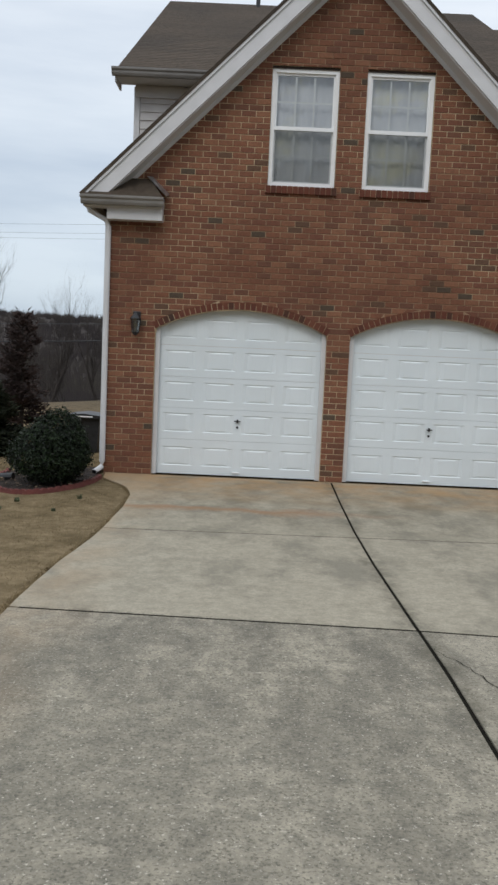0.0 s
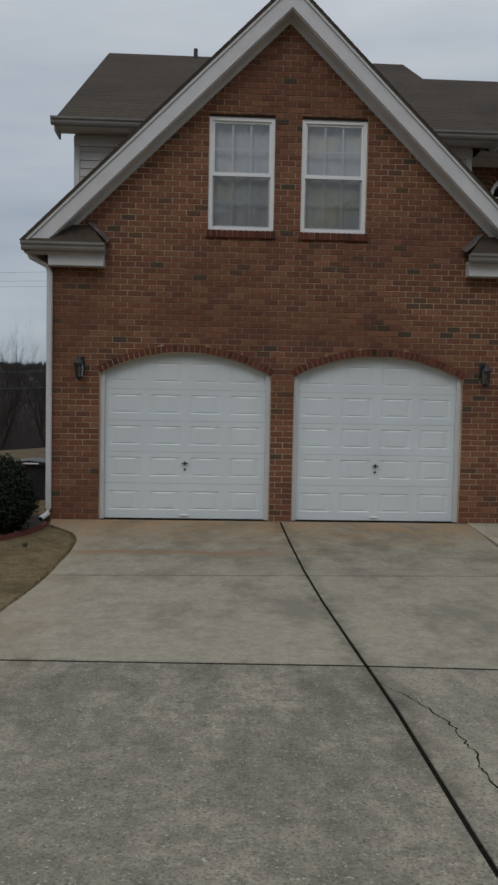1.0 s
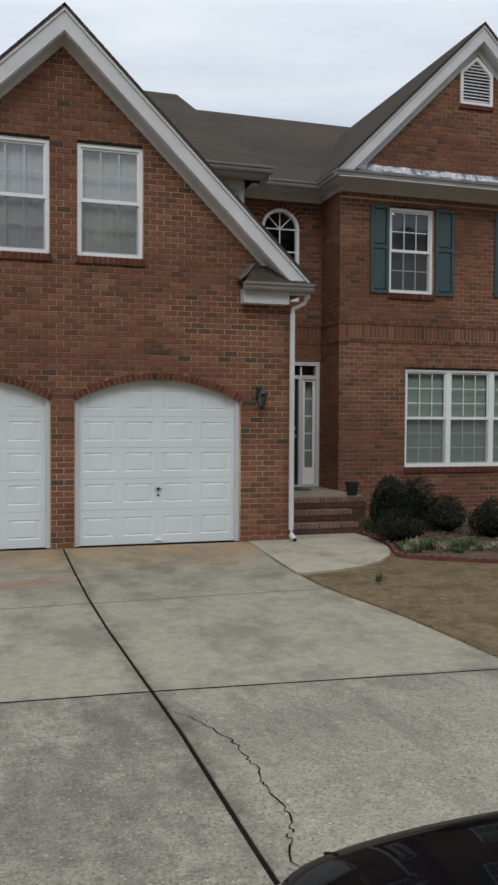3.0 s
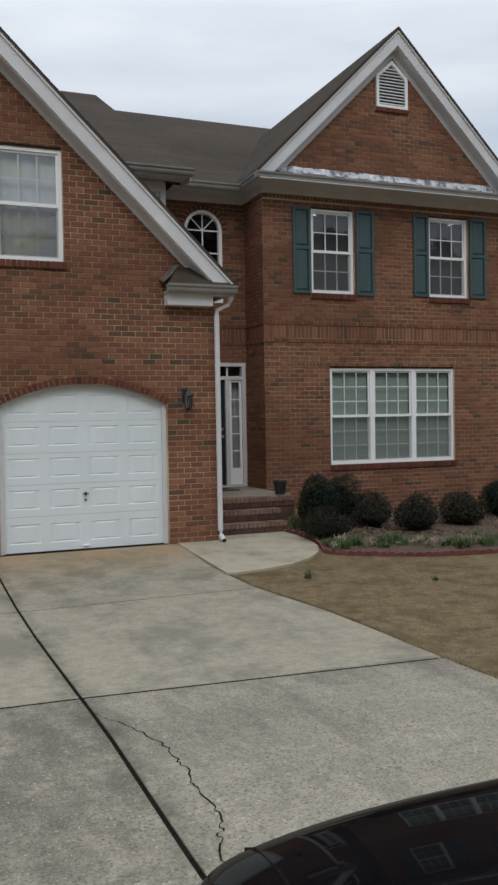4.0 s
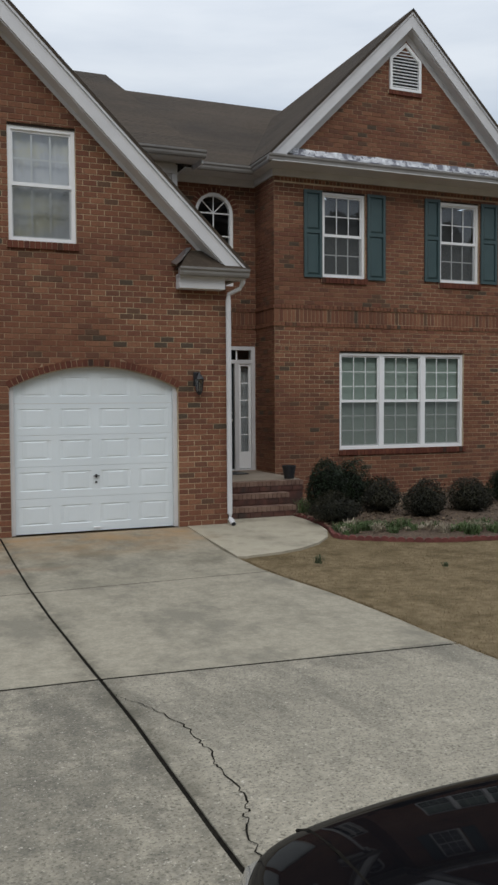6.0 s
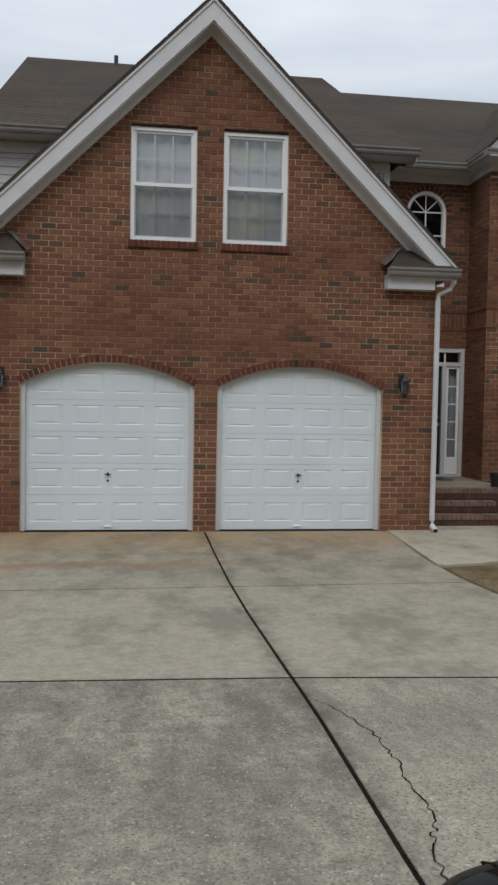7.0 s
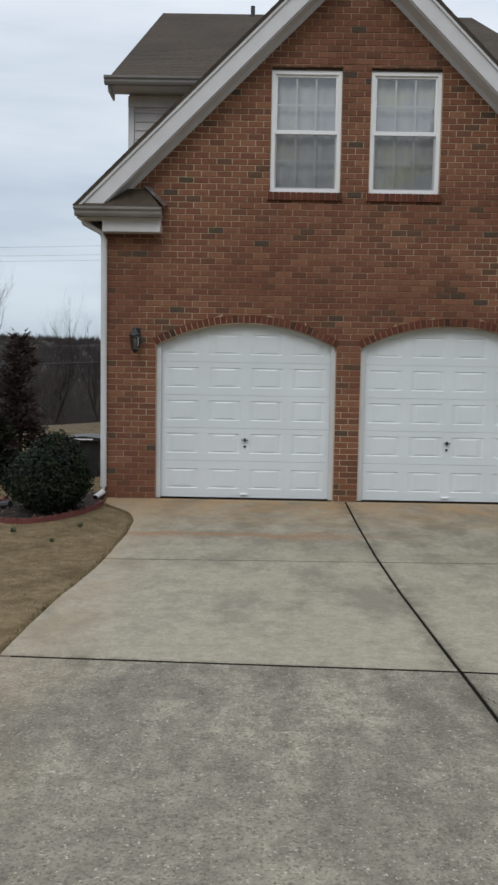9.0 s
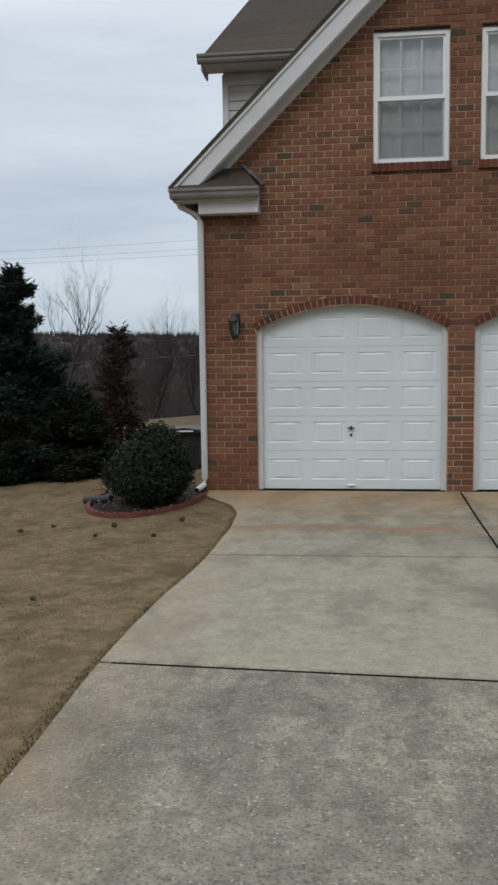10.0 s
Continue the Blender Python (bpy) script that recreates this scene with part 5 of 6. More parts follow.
def slab(parent, left, right, ya, yb, z_off=0.0, thick=0.12, n=26, m=10, name="slab"):
    """A concrete panel between two edge lines left(y), right(y) and two cross joints ya(x) above yb(x)."""
    verts, faces = [], []
    for j in range(n + 1):
        for i in range(m + 1):
            s, t = i / m, j / n
            y0 = (ya(3.3) * (1 - t) + yb(3.3) * t)
            x = left(y0) * (1 - s) + right(y0) * s
            y = ya(x) * (1 - t) + yb(x) * t
            edge = i in (0, m) or j in (0, n)
            verts.append((x, y, drive_z(y) + z_off - (0.006 if edge else 0)))
    w = m + 1
    for j in range(n):
        for i in range(m):
            faces.append((j * w + i, (j + 1) * w + i, (j + 1) * w + i + 1, j * w + i + 1))
    border = [i for i in range(w)] + [j * w + m for j in range(1, n + 1)] + [n * w + i for i in range(m - 1, -1, -1)] + [j * w for j in range(n - 1, 0, -1)]
    k = len(verts)
    for b in border:
        x, y, z = verts[b]
        verts.append((x, y, z - thick))
    for i in range(len(border)):
        j = (i + 1) % len(border)
        faces.append((border[i], border[j], k + j, k + i))
    return raw(name, verts, faces, M_CONCRETE, parent, smooth=False)


def wob(y, a):
    return 0.03 * math.sin(y * 1.3 + a) + 0.02 * math.sin(y * 3.1 + a * 2)


def edge_w(y):
    return float(np.interp(y, [-60, -8, -6.4, -5.8, -5.0, -4.0, -2.9, -2.2, -1.35, -0.95, -0.75, -0.4, 0], [0.6, 0.60, 0.54, 0.525, 0.54, 0.585, 0.645, 0.675, 0.65, 0.55, 0.42, 0.13, 0.07])) + wob(y, 0.3) * 0.4


def edge_e(y):
    return float(np.interp(y, [-60, -8, -6.95, -5.7, -4.5, -3.2, -2.25, -0.7, 0], [5.9, 5.95, 5.99, 6.10, 6.12, 6.02, 5.98, 6.03, 6.05])) + wob(y, 1.7) * 0.4


drive = thing("driveway", (3.3, -6, 0))
g2, gt, gs = 0.0140, 0.017, 0.010
rows_y = [(const(-0.006), lambda x: joint_2(x) + gs), (lambda x: joint_2(x) - gs, lambda x: joint_y(x) + gt), (lambda x: joint_y(x) - gt, const(-13.0 + gt)), (const(-13.0 - gt), const(-19.5 + gt)), (const(-19.5 - gt), const(-26.0))]
for ya, yb in rows_y:
    slab(drive, edge_w, lambda y: mid_x(y) - g2, ya, yb)
    slab(drive, lambda y: mid_x(y) + g2, edge_e, ya, yb)
tagged(drive, "stained pale concrete driveway with dark expansion joints", "driveway", kind="structure")
# filler lying low in the joints
verts, faces = [], []
for i in range(261):
    y = -0.1 * i
    verts += [(mid_x(y) - g2 - 0.01, y, drive_z(y) - 0.014), (mid_x(y) + g2 + 0.01, y, drive_z(y) - 0.014)]
    if i:
        k = 2 * i
        faces.append((k - 2, k - 1, k + 1, k))
for yf, x0, x1 in ((joint_2, 0.7, 6.0), (joint_y, 0.6, 3.335), (joint_y, 3.34, 5.97), (const(-13.0), 0.6, 5.9), (const(-19.5), 0.6, 5.9)):
    k = len(verts)
    for x in (x0, x1):
        verts += [(x, yf(x) - 0.024, drive_z(yf(x)) - 0.0078), (x, yf(x) + 0.024, drive_z(yf(x)) - 0.0078)]
    faces.append((k, k + 2, k + 3, k + 1))
raw("joint_filler", verts, faces, M_JOINT, drive, "dark dirt-filled expansion joint")

# the crack across the near slab
base = [(3.335, -7.08), (3.36, -7.19), (3.45, -7.41), (3.506, -7.65), (3.558, -7.86), (3.556, -8.09), (3.56, -8.23), (3.53, -8.41), (3.52, -8.52), (3.525, -8.73), (3.512, -8.89), (3.47, -8.98), (3.42, -9.1), (3.38, -9.35), (3.36, -9.6)]
pts = []
for (x0, y0), (x1, y1) in zip(base, base[1:]):
    for k in range(5):
        t = k / 5
        pts.append((x0 + (x1 - x0) * t + random.uniform(-0.016, 0.016), y0 + (y1 - y0) * t + random.uniform(-0.01, 0.01)))
verts, faces = [], []
for i, (x, y) in enumerate(pts):
    w = 0.0018 + 0.0034 * abs(math.sin(i * 0.55)) * min(1, i / 20)
    verts += [(x - w, y, drive_z(y) + 0.0015), (x + w, y, drive_z(y) + 0.0015)]
    if i:
        k = 2 * i
        faces.append((k - 2, k - 1, k + 1, k))
raw("crack", verts, faces, M_JOINT, drive, "thin dark jagged crack")

# front walk: one slab with a bowed outer edge
walk_pts = [(6.065, -0.02), (6.045, -0.7), (5.995, -2.30), (6.10, -2.34), (6.25, -2.30), (6.6, -2.24), (6.99, -2.09), (7.37, -1.82), (7.72, -1.42), (7.92, -1.0), (8.0, -0.6), (8.01, -0.1), (8.0, 0.5), (6.74, 0.5), (6.74, -0.02)]
bm = bmesh.new()
prism(bm, walk_pts, lambda u, v, d: (u, v, drive_z(v) + 0.006 + d), 0.0, -0.12)
bmesh.ops.triangulate(bm, faces=[f for f in bm.faces if len(f.verts) > 4])
path = part("pavement", bm, M_WALK)
tagged(path, "pale concrete front walk with a curved edge", "walkway", kind="structure")

# porch and brick steps
root = thing("porch_steps", (7.4, 0.9, 0))
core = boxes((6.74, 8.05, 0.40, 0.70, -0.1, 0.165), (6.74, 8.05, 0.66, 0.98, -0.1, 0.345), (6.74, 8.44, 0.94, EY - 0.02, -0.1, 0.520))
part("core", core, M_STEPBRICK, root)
part("porch_floor", boxes((6.74, 8.44, 1.06, EY - 0.02, 0.52, 0.545), bevel=0.004), M_STEP, root, "worn tan concrete porch floor")
for y, z, x1 in ((0.385, 0.165, 8.06), (0.655, 0.345, 8.06), (0.93, 0.52, 8.45)):
    n = int((x1 - 6.74) / 0.0765)
    for i in range(n):
        x = x1 - (i + 1) * 0.0765
        bm = boxes((x + 0.004, x + 0.0725, y - 0.012, y + 0.19, z - 0.065, z + 0.012 + random.uniform(-0.002, 0.002)))
        part("brick", bm, M_TREAD, root)
    for i in range(int((x1 - 6.74) / CELL) + 1):
        a, b = x1 - (i + 1) * CELL + 0.005, x1 - i * CELL - 0.005
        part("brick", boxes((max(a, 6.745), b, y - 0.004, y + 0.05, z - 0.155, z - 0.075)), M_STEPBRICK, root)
for k in range(6):
    for i in range(10):
        a = 0.96 + i * CELL + (0.1 if k % 2 else 0)
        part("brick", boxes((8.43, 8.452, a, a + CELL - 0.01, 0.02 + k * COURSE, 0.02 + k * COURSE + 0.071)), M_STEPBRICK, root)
tagged(root, "dark red brick steps rising to a small porch", "steps", kind="structure")
part_mat = part("doormat", boxes((7.25, 7.95, 2.2, 2.72, 0.548, 0.562), bevel=0.004), M_BLACK)
tagged(part_mat, "dark rubber doormat on the porch floor", "doormat")

root = thing("flower_pot", (8.27, 1.12, 0.535))
bm = bmesh.new()
lathe(bm, [(0.085, 0.0), (0.115, 0.20), (0.122, 0.20), (0.122, 0.235), (0.105, 0.235), (0.10, 0.17)], 20, (8.27, 1.12, 0.537))
part("pot", bm, M_BLACK, root)
bm = bmesh.new()
lathe(bm, [(0.10, 0.0), (0.135, 0.004), (0.135, 0.014), (0.10, 0.012)], 20, (8.27, 1.12, 0.533))
part("saucer", bm, M_STEP, root)
tagged(root, "empty black flower pot on the porch edge", "flower pot")


# ---- planting beds ----
def bed(name, poly, label, mulch=None):
    bm = bmesh.new()
    cx_, cy_ = sum(p[0] for p in poly) / len(poly), sum(p[1] for p in poly) / len(poly)
    c = bm.verts.new((cx_, cy_, ground_z(cx_, cy_) + 0.07))
    vs = [bm.verts.new((x, y, ground_z(x, y) + 0.03)) for x, y in poly]
    for i in range(len(vs)):
        bm.faces.new((c, vs[i], vs[(i + 1) % len(vs)]))
    bmesh.ops.subdivide_edges(bm, edges=bm.edges[:], cuts=5, use_grid_fill=True)
    for v in bm.verts:
        v.co.z += random.uniform(-0.012, 0.02)
    return tagged(part(name, bm, mulch or M_MULCH), label, "mulch bed", kind="structure")


def smooth_line(pts, n=5):
    """A rounded polyline through the points."""
    p = [Vector((*q, 0)) for q in pts]
    p = [2 * p[0] - p[1]] + p + [2 * p[-1] - p[-2]]
    out = []
    for a, b, c, d in zip(p, p[1:], p[2:], p[3:]):
        for k in range(n):
            t = k / n
            q = 0.5 * (2 * b + (c - a) * t + (2 * a - 5 * b + 4 * c - d) * t * t + (3 * b - a - 3 * c + d) * t ** 3)
            out.append((q.x, q.y))
    return out + [tuple(pts[-1])]


def edging(pts, label, step=0.118):
    """Scalloped edging blocks along a line, each its own piece."""
    pts = smooth_line(pts, 2)
    root = thing("bed_edging", (*pts[0], ground_z(*pts[0])))
    bm = bmesh.new()
    prof = [(-0.058, 0), (-0.058, 0.032), (-0.045, 0.054), (-0.02, 0.066), (0.02, 0.066), (0.045, 0.054), (0.058, 0.032), (0.058, 0)]
    prism(bm, prof, lambda u, v, d: (u, d, v - 0.02), -0.025, 0.025)
    me = bpy.data.meshes.new("edging_block")
    bm.to_mesh(me)
    bm.free()
    me.materials.append(M_REDEDGE)
    org = ORG[root]
    for a, b in zip(pts, pts[1:]):
        a, b = Vector((*a, 0)), Vector((*b, 0))
        n = max(1, round((b - a).length / step))
        for k in range(n):
            p = a.lerp(b, (k + 0.5) / n)
            ob = new("edging_block", me)
            ob.parent = root
            ob.matrix_basis = Matrix.Translation(Vector((p.x, p.y, ground_z(p.x, p.y) + 0.02 + random.uniform(-0.008, 0.008))) - org) @ Matrix.Rotation(math.atan2(b.y - a.y, b.x - a.x) + random.uniform(-0.06, 0.06), 4, "Z")
    return tagged(root, label, "edging")


bed_e = [(8.08, 0.90), (8.06, 0.1), (8.03, -0.6), (7.92, -1.1), (7.80, -1.45), (8.1, -1.80), (8.9, -2.28), (9.8, -2.45), (10.8, -2.55), (12.0, -2.6), (13.6, -2.55), (15.0, -2.2), (15.2, 0.0), (15.0, 2.06), (8.46, 2.06), (8.46, 0.92)]
bed("ground_bed_east", bed_e, "brown mulch bed along the wing wall")
edging([(8.06, 0.40), (8.07, -0.1), (8.05, -0.6), (7.97, -1.0), (7.84, -1.35), (7.84, -1.55), (8.1, -1.82), (8.9, -2.30), (9.8, -2.47), (10.8, -2.57), (12.0, -2.62), (13.6, -2.57), (15.0, -2.2)], "scalloped red edging round the front bed")
bed_w = [(0.02, -0.05), (-0.02, -0.75), (-0.2, -1.15), (-0.5, -1.42), (-0.85, -1.42), (-1.18, -1.12), (-1.32, -0.6), (-1.3, 0.1), (-0.9, 0.5), (-0.3, 0.5), (0.02, 0.3)]
bed("ground_bed_west", bed_w, "near-black mulch bed at the garage corner", M_MULCHDARK)
edging([(0.08, -0.40), (0.0, -0.85), (-0.2, -1.18), (-0.5, -1.45), (-0.85, -1.45), (-1.2, -1.14), (-1.35, -0.6), (-1.33, 0.1)], "scalloped red edging round the corner bed", 0.115)
bm = bmesh.new()
tube(bm, [(-1.42, -0.62, ground_z(-1.42, -0.62) + 0.06), (-1.05, -0.72, ground_z(-1.05, -0.72) + 0.09)], 0.05, 10)
tagged(part("drain_pipe", bm, M_BLACK), "short black drain pipe lying on the bed edge", "drain pipe")


# ---- shrubs ----
def leaf_cloud(n, size, shape, seed, thin=0.45, up=0.25):
    """Many small folded leaves; shape(rng) gives a place and its outward way."""
    rng = random.Random(seed)
    verts, faces = [], []
    for _ in range(n):
        p, out = shape(rng)
        nrm = (out + Vector((rng.gauss(0, 0.55), rng.gauss(0, 0.55), rng.gauss(up, 0.5)))).normalized()
        t = nrm.cross(Vector((rng.gauss(0, 1), rng.gauss(0, 1), rng.gauss(0, 1)))).normalized()
        s = nrm.cross(t)
        L = size * rng.uniform(0.6, 1.25)
        w = L * thin
        k = len(verts)
        verts += [tuple(p - t * L * 0.5), tuple(p + s * w * 0.5 + nrm * w * 0.2), tuple(p + t * L * 0.5 - nrm * L * 0.12), tuple(p - s * w * 0.5 + nrm * w * 0.2)]
        faces += [(k, k + 1, k + 2), (k, k + 2, k + 3)]
    return verts, faces


def shrub(x, y, rx, ry, h, n, mat, seed, label, size=0.042, zb=None, group="shrubs in the front bed"):
    z = ground_z(x, y) + 0.04 if zb is None else zb
    root = thing("shrub", (x, y, z), local=True)
    bump = [(Vector((random.gauss(0, 1), random.gauss(0, 1), random.gauss(0.3, 0.8))).normalized(), random.uniform(0.05, 0.13)) for _ in range(24)]

    def shape(rng):
        d = Vector((rng.gauss(0, 1), rng.gauss(0, 1), rng.gauss(0.15, 1))).normalized()
        r = 0.86
        for b, a in bump:
            r += a * max(0.0, d.dot(b) - 0.72) * 4.2
        r *= 0.95 - abs(rng.gauss(0, 0.15)) + rng.uniform(0, 0.13) + (rng.uniform(0.02, 0.20) if rng.random() < 0.10 else 0)
        up = max(0.0, d.z)
        p = Vector((d.x * rx * r * (1.06 - 0.14 * up), d.y * ry * r * (1.06 - 0.14 * up), h * 0.42 + d.z * h * (0.58 if d.z > 0 else 0.42) * r))
        p.z = max(p.z, 0.03 + rng.uniform(0, 0.05))
        return p, d
    v, f = leaf_cloud(n, size, shape, seed)
    raw("foliage", v, f, mat, root)
    bm = bmesh.new()
    for k in range(6):
        a = k * 1.05 + seed
        tube(bm, [(0.03 * math.cos(a), 0.03 * math.sin(a), -0.06), (rx * 0.25 * math.cos(a), ry * 0.25 * math.sin(a), h * 0.3), (rx * 0.6 * math.cos(a), ry * 0.6 * math.sin(a), h * 0.62)], [0.018, 0.012, 0.005], 5)
    part("stems", bm, M_BARK, root)
    # added near-black lump: the crown's inner shade as colour, so it isn't seen through
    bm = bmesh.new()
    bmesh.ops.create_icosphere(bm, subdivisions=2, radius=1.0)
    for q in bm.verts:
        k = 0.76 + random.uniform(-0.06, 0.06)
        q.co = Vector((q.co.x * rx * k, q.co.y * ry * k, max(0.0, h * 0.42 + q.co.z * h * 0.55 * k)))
    part("shade_core", bm, M_CROWNSHADE, root)
    return tagged(root, label, "shrub", group=group)


shrub(-0.44, -0.95, 0.49, 0.45, 0.92, 13000, M_LEAF, 3, "large rounded dark green holly in the corner bed", 0.05, group="corner shrub")
shrub(8.45, 0.05, 0.30, 0.29, 0.86, 5200, M_LEAF, 4, "tall dark green shrub beside the porch")
shrub(9.02, 0.30, 0.31, 0.30, 0.77, 5200, M_LEAF, 5, "dark green shrub behind the others by the wall")
shrub(8.27, -0.62, 0.33, 0.29, 0.42, 4600, M_LEAFBRONZE, 6, "low rounded bronze-green shrub in the bed")
shrub(9.35, -0.15, 0.29, 0.28, 0.51, 4400, M_LEAFBRONZE, 7, "low rounded bronze-green shrub in the bed")
shrub(9.76, -0.80, 0.31, 0.29, 0.55, 4400, M_LEAFBRONZE, 8, "low rounded bronze-green shrub in the bed")
shrub(10.74, -0.65, 0.34, 0.31, 0.53, 4400, M_LEAFBRONZE, 9, "low rounded bronze-green shrub in the bed")
shrub(11.95, -0.05, 0.30, 0.29, 0.68, 4400, M_LEAF, 10, "rounded dark green shrub near the wing corner")
shrub(12.90, -0.20, 0.34, 0.32, 0.48, 4400, M_LEAFBRONZE, 11, "low rounded bronze-green shrub in the bed")


def tuft(name, x, y, h, n, mat, seed, label, cat):
    """A clump of arching strap leaves."""
    rng = random.Random(seed)
    z = ground_z(x, y) + 0.03
    verts, faces = [], []
    for _ in range(n):
        a, l = rng.uniform(0, 6.283), h * rng.uniform(0.6, 1.2)
        spread = min(0.04, h * 0.22)
        ox, oy = rng.gauss(0, spread), rng.gauss(0, spread)
        lean, w = rng.uniform(0.2, 0.9), 0.007
        sx, sy = -math.sin(a) * w, math.cos(a) * w
        k = len(verts)
        for t, zz in ((0, 0), (0.5, 0.75), (1.0, 0.85 - 0.4 * lean)):
            px, py = ox + math.cos(a) * l * lean * t, oy + math.sin(a) * l * lean * t
            ww = 1 - 0.8 * t
            verts += [(x + px - sx * ww, y + py - sy * ww, z + l * zz), (x + px + sx * ww, y + py + sy * ww, z + l * zz)]
        faces += [(k, k + 1, k + 3, k + 2), (k + 2, k + 3, k + 5, k + 4)]
    ob = raw(name, verts, faces, mat)
    return tagged(ob, label, cat)


rng = random.Random(12)
for i in range(120):
    x = 7.98 + (i % 36) * 0.19 + rng.uniform(-0.09, 0.09)
    y = -1.30 - 0.70 * smoothstep(7.9, 10.0, x) + rng.uniform(-0.22, 0.32) - 0.25 * smoothstep(10, 12, x)
    green = rng.random() < 0.74
    ob = tuft("border_plant", x, y, rng.uniform(0.08, 0.19), 46, M_GREENBLADE if green else M_STRAW, i, "small green strap-leaved border plant" if green else "withered straw-coloured border plant", "border plant")
    tagged(ob, group="plants along the bed edging")
tuft("border_plant", 8.22, 0.35, 0.30, 60, M_GREENBLADE, 91, "green strap-leaved plant beside the brick steps", "border plant")
# dead leaves and bark chips lying on the beds
for nm, xa, xb, ya, yb, n in (("leaf_litter", 7.95, 14.8, -2.3, 1.9, 9000), ("leaf_litter", -1.25, 0.0, -1.35, 0.4, 260)):
    verts, faces = [], []
    for _ in range(n):
        x, y = rng.uniform(xa, xb), rng.uniform(ya, yb)
        if xa > 0 and y < -1.45 - 0.32 * min(2.4, x - 7.85):
            continue
        if xa < 0 and (x + 0.62) ** 2 / 0.45 + (y + 0.45) ** 2 / 0.85 > 1:
            continue
        z = ground_z(x, y) + 0.055 + rng.uniform(0, 0.02)
        a, s = rng.uniform(0, 6.283), rng.uniform(0.012, 0.04)
        c, d = math.cos(a) * s, math.sin(a) * s
        k = len(verts)
        verts += [(x - c, y - d, z), (x + d * 0.5, y - c * 0.5, z + rng.uniform(0, 0.02)), (x + c, y + d, z + rng.uniform(-0.005, 0.02)), (x - d * 0.5, y + c * 0.5, z)]
        faces += [(k, k + 1, k + 2), (k, k + 2, k + 3)]
    tagged(raw(nm, verts, faces, M_LITTER), "brown dead leaves and bark chips on the bed", "leaf litter", kind="stuff")
for i, (x, y, h) in enumerate(((6.75, -3.05, 0.13), (8.0, -3.9, 0.06), (-0.62, -2.1, 0.06), (0.1, -1.9, 0.06), (-1.65, -2.22, 0.045), (-0.69, -2.57, 0.045), (-0.05, -2.66, 0.045), (-1.34, -2.01, 0.045), (-0.4, -5.09, 0.045))):
    tuft("weed", x, y, h, 30, M_WEED, 50 + i, "small green weed in the tan lawn", "weed")

# dead twigs pruned on the bed
bm = bmesh.new()
for i in range(40):
    x, y = 11.7 + rng.uniform(-0.5, 0.5), -1.7 + rng.uniform(-0.25, 0.25)
    z = ground_z(x, y) + 0.06
    tube(bm, [(x, y, z), (x + rng.uniform(-0.3, 0.3), y + rng.uniform(-0.15, 0.15), z + rng.uniform(0.02, 0.25))], [0.006, 0.003], 3)
tagged(part("brush_pile", bm, M_STEP), "small pile of dry pale twigs on the bed", "brush pile", kind="stuff")

# dry grass standing on the lawn
rs = np.random.RandomState(4)
verts, faces = [], []
areas = [(-6.5, 0.72, -9.5, 1.2, 60000), (5.85, 13.5, -9.5, -1.4, 60000)]
for xa, xb, ya, yb, n in areas:
    for x, y, a, l, s in zip(rs.uniform(xa, xb, n), rs.uniform(ya, yb, n), rs.uniform(0, 6.28, n), rs.uniform(0.010, 0.026, n), rs.uniform(-1, 1, n)):
        if edge_w(y) - 0.02 + 0.03 * s < x < edge_e(y) + 0.02 + 0.03 * s and y < 0:
            continue
        if 5.8 < x < 8.3 and y > -2.4 and (x - 6.2) ** 2 / 3.3 + (y + 0.1) ** 2 / 4.95 < 1.02:
            continue
        if x > 7.75 and y > -1.8 - 0.25 * min(2.0, x - 7.9):
            continue
        if -1.4 < x < 0.06 and y > -1.45 and (x + 0.6) ** 2 + (y + 0.5) ** 2 < 0.95:
            continue
        z = ground_z(x, y) - 0.004
        k = len(verts)
        c, d = math.cos(a) * 0.004, math.sin(a) * 0.004
        verts += [(x - c, y - d, z), (x + c, y + d, z), (x + s * l * 0.8, y + l * 0.7 * math.sin(a * 3), z + l)]
        faces.append((k, k + 1, k + 2))
for n, edge, side in ((9000, edge_w, -1), (12000, edge_e, 1)):
    for y, o, a, l in zip(rs.uniform(-9.5, -0.45 if side < 0 else -2.35, n), rs.normal(0, 0.028, n), rs.uniform(0, 6.28, n), rs.uniform(0.010, 0.028 if side < 0 else 0.040, n)):
        x = edge(y) + side * (0.022 + o)
        z = ground_z(x, y) - 0.002
        k = len(verts)
        c, d = math.cos(a) * 0.004, math.sin(a) * 0.004
        verts += [(x - c, y - d, z), (x + c, y + d, z), (x - side * l * 0.35 * abs(math.sin(a * 5)), y + l * 0.8 * math.sin(a * 3), z + l * 0.8)]
        faces.append((k, k + 1, k + 2))
tagged(raw("grass", verts, faces, M_BLADE), "short tan dormant grass blades", "grass", kind="stuff")


# ---- wheeled bin behind the corner shrub ----
root = thing("wheeled_bin", (-0.72, 2.7, ground_z(-0.72, 2.7) - 0.01), local=True)
bm = bmesh.new()
prism(bm, [(-0.22, 0.0), (0.22, 0.0), (0.27, 0.62), (-0.27, 0.62)], lambda u, v, d: (u, d * (0.8 + 0.2 * v), v), -0.3, 0.3)
part("body", bm, M_BLACK, root)
bm = bmesh.new()
prism(bm, [(-0.30, 0.62), (0.30, 0.62), (0.28, 0.67), (0.0, 0.70), (-0.28, 0.67)], lambda u, v, d: (u, d, v), -0.36, 0.32)
part("lid", bm, M_BLACK, root)
part("label_panel", boxes((-0.22, 0.16, -0.366, -0.361, 0.64, 0.66)), M_VINYL, root, "pale strip on the lid's edge")
